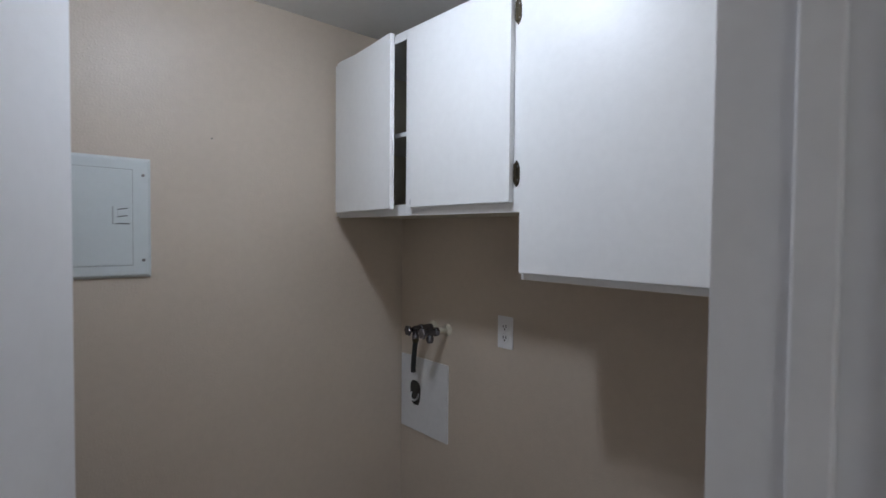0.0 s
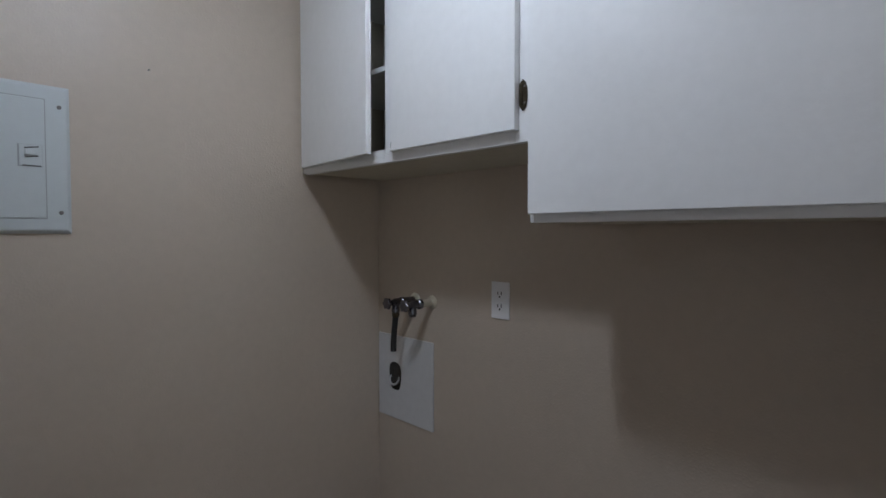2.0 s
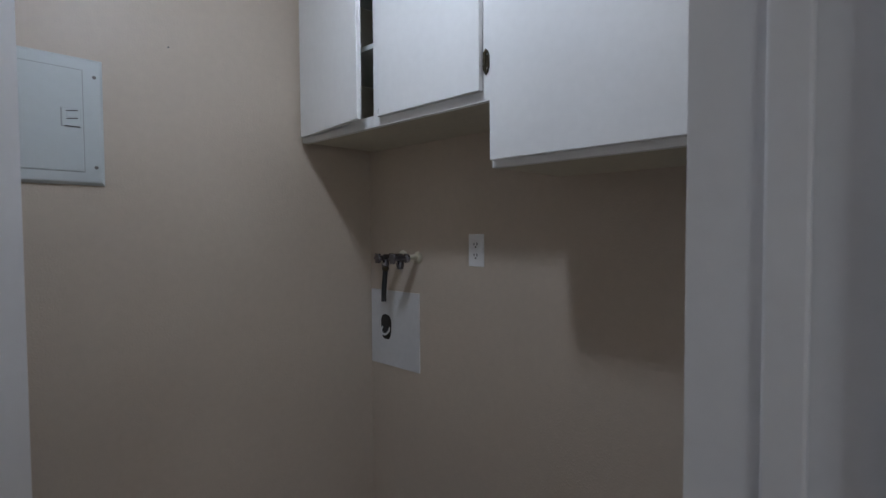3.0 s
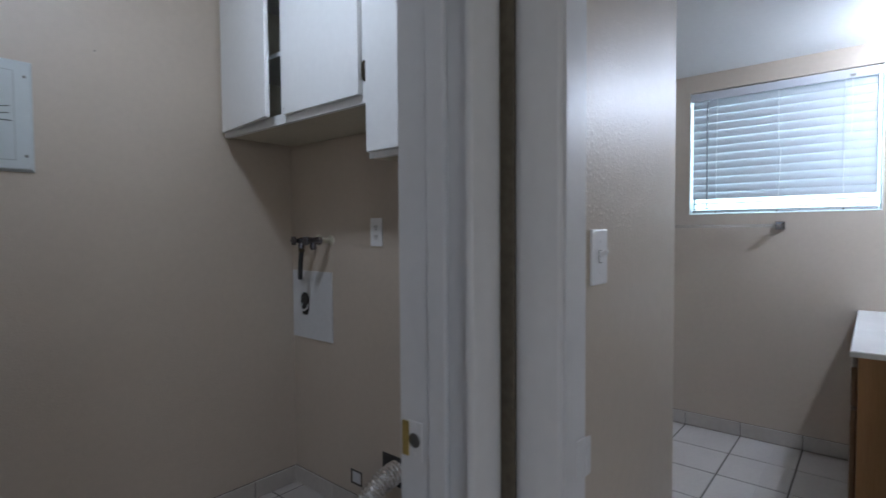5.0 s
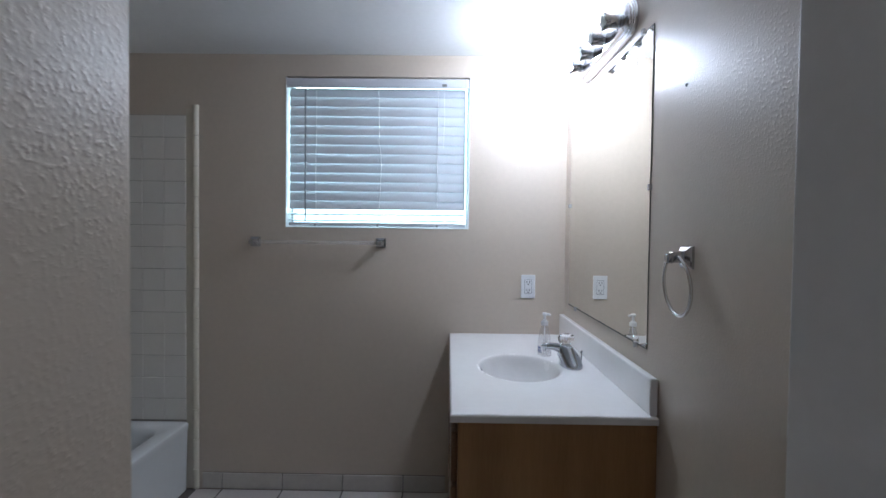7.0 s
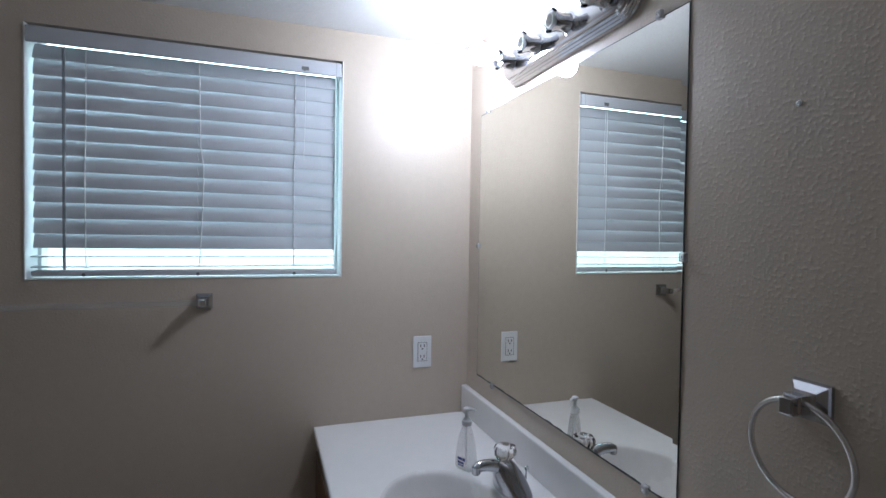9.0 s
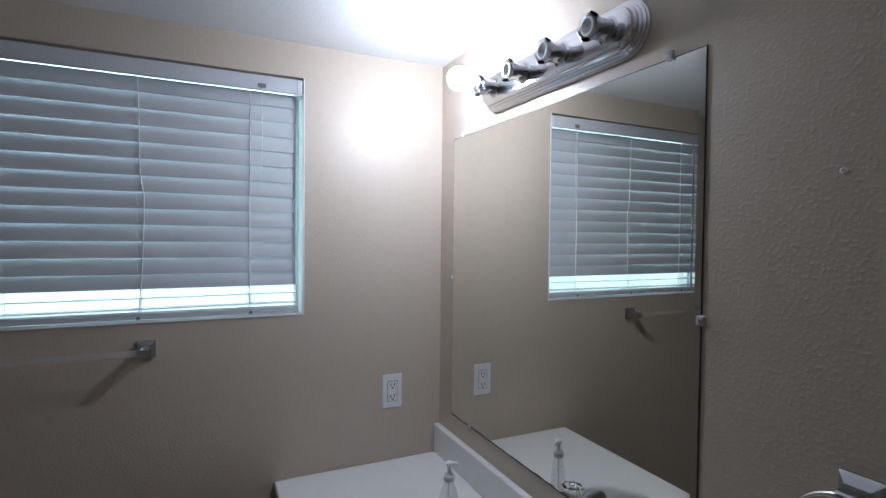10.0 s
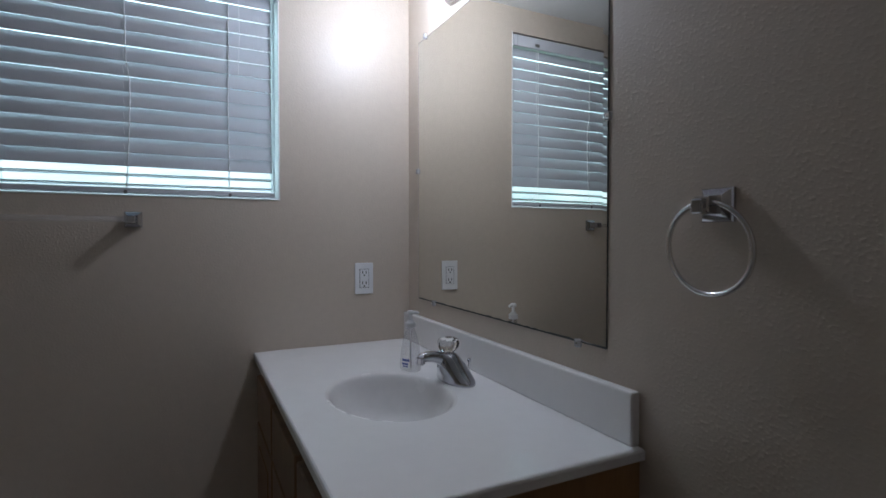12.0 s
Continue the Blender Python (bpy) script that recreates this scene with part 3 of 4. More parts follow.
def outlet(name, at, way, label, decora, holes=True):
    """A wall plate 70 by 114 mm with two sockets, on a wall whose normal is way."""
    ob = thing(name, at, label, "outlet")
    way = Vector(way)
    side, c = way.cross(Vector((0, 0, 1))), Vector(at)

    def slab(s, u, w, h, d0, d1, bevel=0.0):
        bm = block((-w, d0, -h), (w, d1, h), bevel)
        m = Matrix((side, way, (0, 0, 1))).transposed().to_4x4()
        bmesh.ops.transform(bm, matrix=Matrix.Translation(c + side * s + Vector((0, 0, u))) @ m, verts=bm.verts)
        return bm

    plate = part("plate", slab(0, 0, 0.035, 0.058, 0, 0.0055, 0.0025), PLASTIC, ob)
    if decora:
        part("gap", slab(0, 0, 0.0178, 0.0348, 0.005, 0.0062), CAVITY, plate)
        part("face", slab(0, 0, 0.0165, 0.0335, 0.005, 0.0075, 0.0012), PLASTIC, plate)
        for u in (-0.004, 0.004):
            part("test_button", slab(0, u, 0.007, 0.003, 0.007, 0.0086, 0.0004), PLASTIC, plate)
    for u in (-0.0195, 0.0195):
        if not decora:
            part("face", join(slab(0, u, 0.0165, 0.0105, 0.004, 0.0072, 0.001), slab(0, u, 0.011, 0.0145, 0.004, 0.0071, 0.001)), PLASTIC, plate)
        for s, h in ((-0.0066, 0.0052), (0.0066, 0.0044)):
            part("slot", slab(s, u + 0.003, 0.0016, h, 0.006, 0.0079), DARK, plate)
        part("slot", slab(0, u - 0.008, 0.0030, 0.0030, 0.006, 0.0079, 0.001), DARK, plate)
    if not decora:
        part("screw", slab(0, 0, 0.003, 0.003, 0.005, 0.0066, 0.0012), PLASTIC, plate)
    else:
        for u in (-0.048, 0.048):
            part("screw", slab(0, u, 0.003, 0.003, 0.005, 0.0062, 0.0012), PLASTIC, plate)
    return ob


outlet("wall_outlet", (EAST, -0.519, 1.041), (-1, 0, 0), "white two-socket safety outlet on the beige wall", True)
outlet("wall_outlet", (LAUNDRY_E, 1.362, 1.228), (-1, 0, 0), "white duplex outlet on the laundry wall", False)

switch = thing("light_switch", (0.925, PART_S, 1.180), "white single toggle light switch plate", "light switch")
plate = part("plate", block((0.890, PART_S - 0.0065, 1.127), (0.961, PART_S, 1.233), 0.003), PLASTIC, switch)
# Dark rim around the toggle: its recess shadow put into the colour.
part("toggle_shadow", block((0.9185, PART_S - 0.0072, 1.1685), (0.9315, PART_S - 0.006, 1.1930)), CAVITY, plate)
part("toggle", join(block((0.9190, PART_S - 0.0085, 1.1700), (0.9310, PART_S - 0.006, 1.1915), 0.001), loft([[(0.9205, PART_S - 0.007, 1.176), (0.9295, PART_S - 0.007, 1.176), (0.9295, PART_S - 0.007, 1.188), (0.9205, PART_S - 0.007, 1.188)], [(0.9215, PART_S - 0.022, 1.188), (0.9285, PART_S - 0.022, 1.188), (0.9285, PART_S - 0.021, 1.195), (0.9215, PART_S - 0.021, 1.195)]])), PLASTIC, plate)
for z in (1.150, 1.210):
    part("screw", lathe((0.925, PART_S - 0.0062, z), (0, -1, 0), [(0, 0.003), (0.001, 0.0024)], 12), PLASTIC, plate)

# mirror with a narrow bevelled border
MX0, MX1, MZ0, MZ1 = 2.351, 3.299, 0.970, 1.898
mirror = thing("wall_mirror", (2.825, SOUTH, MZ0), "large unframed rectangular mirror on the beige wall", "mirror")


def mirror_ring(inset, y, right=None):
    x = MX0 + (inset if right is None else right)
    return [(x, y, MZ0 + inset), (MX1 - inset, y, MZ0 + inset), (MX1 - inset, y, MZ1 - inset), (x, y, MZ1 - inset)]


part("backing", block((MX0 + 0.0005, SOUTH, MZ0 + 0.0005), (MX1 - 0.0005, SOUTH + 0.0015, MZ1 - 0.0005)), MIRROR_EDGE, mirror)
part("glass", loft([mirror_ring(0, SOUTH + 0.0017), mirror_ring(0.0005, SOUTH + 0.0026), mirror_ring(0.0010, SOUTH + 0.0029, 0.0125)]), MIRROR, mirror)
part("dark_edge", loft([mirror_ring(-0.0018, SOUTH + 0.0002), mirror_ring(-0.0018, SOUTH + 0.0021), mirror_ring(0.0003, SOUTH + 0.0021), mirror_ring(0.0003, SOUTH + 0.0002)], closed=True), MIRROR_EDGE, mirror)
rw = random.Random(12)
worn = [(MX0 + (MX1 - MX0) * i / 60, MZ0 + 0.0022 + rw.uniform(-0.0012, 0.0016)) for i in range(61)]     # silvering eaten away along the lower edge
bm = bmesh.new()
for a, b in zip(worn, worn[1:]):
    bm.faces.new([bm.verts.new(p) for p in ((a[0], SOUTH + 0.0033, MZ0 - 0.002), (b[0], SOUTH + 0.0033, MZ0 - 0.002), (b[0], SOUTH + 0.0033, b[1]), (a[0], SOUTH + 0.0033, a[1]))])
bmesh.ops.remove_doubles(bm, verts=bm.verts, dist=1e-5)
part("worn_edge", bm, MIRROR_EDGE, mirror, "blackened worn lower edge")
for x, z in ((MX0 - 0.004, 1.435), (2.423, MZ1 + 0.006), (3.237, MZ1 + 0.006), (2.431, MZ0 - 0.004), (3.163, MZ0 - 0.004), (MX1 + 0.004, 1.435)):
    clip = thing("mirror_clip", (x, SOUTH, z), "small clear plastic mirror clip with a screw", "clip", "mirror clips")
    part("tab", join(block((x - 0.008, SOUTH, z - 0.009), (x + 0.008, SOUTH + 0.010, z + 0.009), 0.003)), CLIP, clip)
    part("screw", lathe((x, SOUTH + 0.0098, z), (0, 1, 0), [(0, 0.003), (0.0012, 0.0026), (0.0016, 0.001)], 10), DULL_CHROME, clip)

# light bar with four lamp holders, one lit globe
LX0, LX1, LZ = 2.470, 3.075, 1.985
bar_light = thing("vanity_light_bar", (2.77, SOUTH, LZ), "chrome four-holder vanity light bar with one lit bulb", "wall light")


def stadium(half_h, y):
    """A ring in the xz plane with round ends."""
    out, h = [], half_h
    for k in range(13):
        a = -math.pi / 2 + math.pi * k / 12
        out.append((LX1 - 0.058 + math.cos(a) * h, y, LZ + math.sin(a) * h))
    for k in range(13):
        a = math.pi / 2 + math.pi * k / 12
        out.append((LX0 + 0.058 + math.cos(a) * h, y, LZ + math.sin(a) * h))
    return out


steps = [(0.058, 0.0), (0.058, 0.006), (0.055, 0.009), (0.055, 0.012), (0.050, 0.014), (0.050, 0.018), (0.045, 0.020), (0.045, 0.025), (0.040, 0.028), (0.039, 0.034), (0.036, 0.037), (0.030, 0.039)]
part("housing", loft([stadium(h, SOUTH + d) for h, d in steps]), BAR_CHROME, bar_light, "ribbed chrome housing", smooth=20)
for k, x in enumerate((2.545, 2.690, 2.836, 2.980)):
    holder = part("lamp_holder", lathe((x, SOUTH + 0.036, LZ), (0, 1, 0), [(0, 0.029), (0.003, 0.028), (0.005, 0.0228), (0.010, 0.0215), (0.034, 0.0215), (0.036, 0.0225), (0.038, 0.0215), (0.041, 0.0212), (0.040, 0.0200), (0.028, 0.0192)], 28), CHROME, bar_light, "chrome lamp holder", smooth=40)
    cup = []
    for d, r, wave in ((0.034, 0.0222, 0.0), (0.044, 0.0252, 0.3), (0.053, 0.0290, 1.2), (0.0535, 0.0280, 1.2), (0.044, 0.0240, 0.3), (0.035, 0.0212, 0.0)):
        cup.append([(x + math.cos(a) * r, SOUTH + 0.036 + d + 0.0028 * wave * math.cos(6 * a), LZ + math.sin(a) * r) for a in (2 * math.pi * i / 36 for i in range(36))])
    part("rim", loft(cup, cap=False, closed=True), CHROME, holder, "scalloped chrome rim", smooth=50)
    if k < 3:
        part("socket", lathe((x, SOUTH + 0.066, LZ), (0, 1, 0), [(0, 0.0188), (0.023, 0.0190), (0.0265, 0.0180), (0.0265, 0.0150), (0.022, 0.0140), (0.004, 0.0138)], 24), PORCELAIN, holder, "white socket insert", smooth=40)
bulb = part("bulb_base", lathe((2.980, SOUTH + 0.090, LZ + 0.010), (0, 1, 0), [(0, 0.013), (0.012, 0.0135), (0.017, 0.0150), (0.018, 0.013)], 28), PLASTIC, bar_light, "white bulb base", smooth=40)
part("bulb_dome", lathe((2.980, SOUTH + 0.090, LZ + 0.010), (0, 1, 0), [(0.0172, 0.0145), (0.024, 0.0185), (0.034, 0.0245), (0.045, 0.0290), (0.056, 0.0312), (0.066, 0.0305), (0.076, 0.0265), (0.083, 0.0195), (0.087, 0.010), (0.0878, 0.002)], 28), BULB_LIT, bulb, "lit white bulb dome", smooth=60)

for x, z in ((2.145, 1.666),):
    anchor = thing("wall_anchor", (x, SOUTH, z), "white plastic screw anchor in the beige wall", "anchor")
    part("plug", lathe((x, SOUTH, z), (0, 1, 0), [(0, 0.0048), (0.0012, 0.0044), (0.0018, 0.0026), (0.0006, 0.0018)], 12), PLASTIC, anchor)


# ---- bath: vanity ----
VX0, VX1, VY1, VTOP = 2.250, EAST - 0.002, -0.132, 0.805
vanity = thing("vanity_cabinet", (2.82, -0.43, 0), "oak veneer bathroom vanity cabinet", "cabinet")
part("side_panel", block((VX0 + 0.012, SOUTH + 0.002, 0), (VX0 + 0.028, VY1 - 0.040, VTOP - 0.023), 0.001), OAK, vanity, "brown oak side panel")
part("side_panel", block((VX1 - 0.016, SOUTH + 0.002, 0), (VX1, VY1 - 0.044, VTOP - 0.023)), OAK, vanity)
part("bottom_panel", block((VX0 + 0.028, SOUTH + 0.010, 0.09), (VX1 - 0.016, VY1 - 0.044, 0.106)), OAK, vanity)
part("back_panel", block((VX0 + 0.028, SOUTH + 0.002, 0.09), (VX1 - 0.016, SOUTH + 0.008, VTOP - 0.023)), OAK, vanity)
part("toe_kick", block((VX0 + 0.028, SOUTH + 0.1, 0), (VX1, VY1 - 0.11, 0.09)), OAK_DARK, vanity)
for n, a, b in (("stile", (VX0 + 0.012, 0.09), (VX0 + 0.065, VTOP - 0.022)), ("stile", (VX1 - 0.045, 0.09), (VX1, VTOP - 0.022)), ("rail", (VX0 + 0.065, VTOP - 0.075), (VX1 - 0.045, VTOP - 0.022)), ("rail", (VX0 + 0.065, 0.09), (VX1 - 0.045, 0.13)), ("rail", (VX0 + 0.065, 0.575), (VX1 - 0.045, 0.605))):
    part(n, block((a[0], VY1 - 0.043, a[1]), (b[0], VY1 - 0.023, b[1]), 0.0015), OAK, vanity)
for k in range(3):
    x0 = VX0 + 0.045 + k * 0.36
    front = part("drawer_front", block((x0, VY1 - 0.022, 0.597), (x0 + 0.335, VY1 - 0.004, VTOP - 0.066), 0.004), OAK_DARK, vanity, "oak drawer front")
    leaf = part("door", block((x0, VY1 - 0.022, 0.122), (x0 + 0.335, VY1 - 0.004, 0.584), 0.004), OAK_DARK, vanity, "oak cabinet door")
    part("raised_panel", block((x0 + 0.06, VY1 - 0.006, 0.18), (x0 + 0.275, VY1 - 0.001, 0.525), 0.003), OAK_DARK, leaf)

top = thing("countertop", (2.80, -0.42, VTOP - 0.022), "white cultured marble vanity top with oval basin and backsplash", "countertop")
BX, BY, BA, BB = 2.768, -0.390, 0.191, 0.146
corners = [(VX0, SOUTH + 0.002), (VX1, SOUTH + 0.002), (VX1, VY1), (VX0, VY1)]
angles = sorted({round(2 * math.pi * i / 64, 6) for i in range(64)} | {round(math.atan2(y - BY, x - BX) % (2 * math.pi), 6) for x, y in corners})


def outer(a, inset, z):
    dx, dy = math.cos(a), math.sin(a)
    lim = [((VX1 - inset - BX) / dx if dx > 0 else (VX0 + inset - BX) / dx) if abs(dx) > 1e-9 else 1e9, ((VY1 - inset - BY) / dy if dy > 0 else (SOUTH + 0.002 + inset - BY) / dy) if abs(dy) > 1e-9 else 1e9]
    return (BX + dx * min(lim), BY + dy * min(lim), z)


def oval(a, s, z):
    r = BA * BB / math.hypot(BB * math.cos(a), BA * math.sin(a))
    return (BX + math.cos(a) * r * s, BY + math.sin(a) * r * s, z)


rings = [[outer(a, 0.0, VTOP - 0.022) for a in angles], [outer(a, 0.0, VTOP - 0.006) for a in angles], [outer(a, 0.002, VTOP - 0.002) for a in angles], [outer(a, 0.006, VTOP) for a in angles]]
rings += [[oval(a, s, VTOP + d) for a in angles] for s, d in ((1.07, 0.0),)]
part("slab", loft(rings, cap=False), MARBLE, top)
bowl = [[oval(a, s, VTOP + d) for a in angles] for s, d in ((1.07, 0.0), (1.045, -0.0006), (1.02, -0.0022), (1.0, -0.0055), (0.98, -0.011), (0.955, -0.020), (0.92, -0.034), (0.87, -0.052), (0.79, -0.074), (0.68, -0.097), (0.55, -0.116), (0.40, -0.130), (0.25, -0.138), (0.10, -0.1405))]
part("bowl", loft(bowl, cap=False), BOWL, top, "oval basin bowl with its shading put into a darker, warmer colour", smooth=50)
part("backsplash", block((VX0 + 0.012, SOUTH + 0.002, VTOP - 0.001), (VX1, SOUTH + 0.024, 0.907), 0.005, 3), MARBLE, top)
part("drain", lathe((BX, BY, VTOP - 0.1412), (0, 0, 1), [(0, 0.022), (0.002, 0.021), (0.003, 0.014), (0.006, 0.012)], 20), CHROME, top, "chrome drain", smooth=40)
part("overflow_hole", lathe((BX + 0.028, BY + BB * 0.955, VTOP - 0.026), (0, -1, 0.40), [(0, 0.0095), (0.0050, 0.0095), (0.0058, 0.0065)], 16), DARK, top)

# faucet: centre set with a clear knob
FX, FY = 2.800, -0.602
faucet = thing("basin_faucet", (FX, FY, VTOP), "chrome single-handle basin faucet with a clear acrylic knob", "faucet")
deck = []
for z, hx, hy in ((0.0, 0.083, 0.041), (0.005, 0.084, 0.0415), (0.011, 0.081, 0.041), (0.018, 0.074, 0.0405), (0.028, 0.063, 0.0405), (0.040, 0.053, 0.0385), (0.053, 0.044, 0.0340), (0.065, 0.036, 0.0285), (0.074, 0.028, 0.0230), (0.079, 0.017, 0.0150)):
    lean = max(0.0, z - 0.010) / 0.069
    deck.append([(FX + 0.008 * lean + math.cos(a) * hx, FY + 0.012 + 0.022 * lean + math.sin(a) * hy, VTOP + z) for a in (2 * math.pi * i / 32 for i in range(32))])
part("body", loft(deck), CHROME, faucet, smooth=50)
path = bezier((FX + 0.008, FY + 0.014, VTOP + 0.040), (FX + 0.010, FY + 0.048, VTOP + 0.064), (FX + 0.006, FY + 0.085, VTOP + 0.078), (FX, FY + 0.122, VTOP + 0.068), 10)
spout = part("spout", tube(path, [0.0260, 0.0245, 0.0225, 0.0200, 0.0180, 0.0166, 0.0156, 0.0150, 0.0146, 0.0135, 0.0090], 16), CHROME, faucet, smooth=50)
part("aerator", lathe((FX, FY + 0.115, VTOP + 0.072), (0, 0, -1), [(0, 0.011), (0.016, 0.011), (0.019, 0.009)], 16), DULL_CHROME, spout, smooth=40)
HX, HY = FX + 0.014, FY + 0.036
stem = part("handle_stem", lathe((HX, HY - 0.004, VTOP + 0.064), (0, -0.12, 1), [(0, 0.013), (0.012, 0.011), (0.016, 0.009)], 18), CHROME, faucet, smooth=40)
fluted = []
for d, r in ((0.008, 0.014), (0.016, 0.022), (0.026, 0.0285), (0.036, 0.0300), (0.044, 0.0265), (0.049, 0.015)):
    fluted.append([(HX + math.cos(a) * r * (1 + 0.07 * math.cos(8 * a)), HY - 0.005 - d * 0.12 + math.sin(a) * r * (1 + 0.07 * math.cos(8 * a)), VTOP + 0.066 + d) for a in (2 * math.pi * i / 40 for i in range(40))])
grip = part("handle_knob", loft(fluted), ACRYLIC, faucet, "clear fluted acrylic knob", smooth=40)
part("cap", lathe((HX, HY - 0.011, VTOP + 0.1145), (0, 0, 1), [(0, 0.010), (0.002, 0.0095), (0.003, 0.006)], 18), CHROME, grip, smooth=40)
part("lift_rod", join(rod((FX, FY - 0.028, VTOP + 0.012), (FX, FY - 0.030, VTOP + 0.046), 0.0024, 8), lathe((FX, FY - 0.030, VTOP + 0.044), (0, 0, 1), [(0, 0.003), (0.004, 0.0055), (0.010, 0.005), (0.012, 0.002)], 12)), CHROME, faucet, smooth=40)

# soap bottle
SX, SY = 2.946, -0.518
soap = thing("soap_dispenser", (SX, SY, VTOP), "clear plastic hand soap bottle with a pump", "soap bottle")


def flat_oval(hx, hy, z, turn=0.45):
    out = []
    for i in range(28):
        a = 2 * math.pi * i / 28
        x, y = hx * math.copysign(abs(math.cos(a)) ** 0.8, math.cos(a)), hy * math.copysign(abs(math.sin(a)) ** 0.8, math.sin(a))
        out.append((SX + x * math.cos(turn) - y * math.sin(turn), SY + x * math.sin(turn) + y * math.cos(turn), VTOP + z))
    return out


bottle = part("bottle", loft([flat_oval(*r) for r in ((0.031, 0.019, 0.0015), (0.0345, 0.022, 0.006), (0.0345, 0.0215, 0.025), (0.0310, 0.0200, 0.06), (0.0245, 0.0175, 0.090), (0.0175, 0.0145, 0.110), (0.0125, 0.0115, 0.120), (0.0115, 0.0115, 0.128))]), BOTTLE, soap, smooth=50)
n_lab = Vector((-math.sin(0.45), math.cos(0.45), 0))
t_lab = Vector((math.cos(0.45), math.sin(0.45), 0))
c_lab = Vector((SX, SY, VTOP)) + n_lab * 0.0212
for s, z, w, h in ((-0.010, 0.034, 0.004, 0.004), (0.004, 0.034, 0.008, 0.0035), (-0.004, 0.023, 0.006, 0.0028), (0.008, 0.023, 0.005, 0.0028), (0.001, 0.016, 0.010, 0.0018)):
    c = c_lab + t_lab * s + Vector((0, 0, z))
    bm = loft([[c + t_lab * a * w + Vector((0, 0, b * h)) + n_lab * d for a, b in ((-1, -1), (1, -1), (1, 1), (-1, 1))] for d in (-0.0006, 0.0004)])
    part("label_mark", bm, LABEL_INK, bottle, "dark blue print bar")
part("collar", lathe((SX, SY, VTOP + 0.126), (0, 0, 1), [(0, 0.0145), (0.014, 0.0145), (0.016, 0.011), (0.022, 0.0075)], 20), PLASTIC, soap, smooth=40)
pump = part("pump", join(rod((SX, SY, VTOP + 0.145), (SX, SY, VTOP + 0.166), 0.0052, 12), lathe((SX, SY, VTOP + 0.164), (0, 0, 1), [(0, 0.007), (0.004, 0.0105), (0.010, 0.010), (0.012, 0.006)], 16)), PLASTIC, soap, smooth=40)
tip = Vector((SX, SY, VTOP + 0.169))
part("nozzle", tube([tip, tip + Vector((-0.004, -0.010, 0.001)), tip + Vector((-0.008, -0.019, 0.000)), tip + Vector((-0.009, -0.022, -0.003))], [0.0055, 0.0052, 0.0045, 0.0038], 10), PLASTIC, pump, smooth=50)
part("dip_tube", rod((SX, SY, VTOP + 0.010), (SX + 0.002, SY, VTOP + 0.126), 0.0022, 8), PLASTIC, soap)


# ---- bath: tub ----
tub = thing("bathtub", (2.44, 1.55, 0), "white enamel bathtub with a plain apron", "bathtub")
TX0, TX1, TY0, TY1, TH = BATH_W + 0.16, EAST - 0.012, TUB_Y + 0.034, NORTH - 0.012, 0.345
cx, cy, hx, hy = (TX0 + TX1) / 2, (TY0 + TY1) / 2, (TX1 - TX0) / 2, (TY1 - TY0) / 2
shell = [rounded(cx, cy, hx, hy - g, 0.012, z) for z, g in ((0.0, 0.012), (0.30, 0.004), (TH - 0.03, 0.0), (TH - 0.010, 0.0))]
shell += [rounded(cx, cy, hx - 0.006, hy - 0.006, 0.014, TH - 0.002), rounded(cx, cy, hx - 0.014, hy - 0.014, 0.018, TH)]
shell += [rounded(cx, cy, hx - i, hy - i * 0.8, 0.10, z) for i, z in ((0.085, TH), (0.100, TH - 0.008), (0.115, TH - 0.03), (0.15, 0.2), (0.19, 0.10), (0.28, 0.07))]
part("shell", loft(shell), ENAMEL, tub, smooth=30)
part("drain", lathe((TX0 + 0.36, cy, 0.071), (0, 0, 1), [(0, 0.03), (0.003, 0.027)], 20), CHROME, tub)
structure("trim_tub_end", block((BATH_W, TUB_Y, 0), (TX0, NORTH, 2.16)), WALL, "plain beige wall at the foot of the tub", "wall")


# ---- laundry: wall cabinets ----
def hinge_leaf(parent, at):
    """An ornate surface hinge on a face frame, in the yz plane, facing -x."""
    x, y, z = at
    outline = [(0.000, -0.034), (0.007, -0.027), (0.011, -0.014), (0.0115, 0.0), (0.011, 0.014), (0.007, 0.027), (0.000, 0.034), (-0.006, 0.026), (-0.007, 0.0), (-0.006, -0.026)]
    h = part("hinge", loft([[(x - d, y - u, z + v) for u, v in outline] for d in (0.0, 0.0035)]), AGED_BRASS, parent, "aged brass surface hinge")
    part("knuckle", lathe((x - 0.004, y + 0.003, z - 0.024), (0, 0, 1), [(0, 0.004), (0.015, 0.0046), (0.016, 0.0036), (0.032, 0.0046), (0.033, 0.0036), (0.048, 0.004)], 12), AGED_BRASS, h)
    for v in (-0.018, 0.018):
        part("screw", lathe((x - 0.0035, y - 0.006, z + v), (-1, 0, 0), [(0, 0.003), (0.0012, 0.002)], 8), SCREW, h)


CF, CD = 1.070, 0.018      # face frame plane, door thickness
A0, A1, AZ0, AZ1 = 1.024, NORTH - 0.026, 1.636, 2.245
upper = thing("laundry_cabinet", (1.24, 1.49, AZ0), "white painted two-door wall cabinet, one door ajar", "cabinet", "laundry wall cabinets")
part("top_panel", block((CF + 0.018, A0, AZ1 - 0.016), (LAUNDRY_E, A1, AZ1)), CABINET, upper)
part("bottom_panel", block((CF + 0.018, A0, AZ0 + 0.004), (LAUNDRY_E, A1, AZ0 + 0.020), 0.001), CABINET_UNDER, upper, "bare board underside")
part("side_panel", block((CF + 0.018, A1 - 0.016, AZ0 + 0.020), (LAUNDRY_E, A1, AZ1 - 0.016)), CABINET_INSIDE, upper)
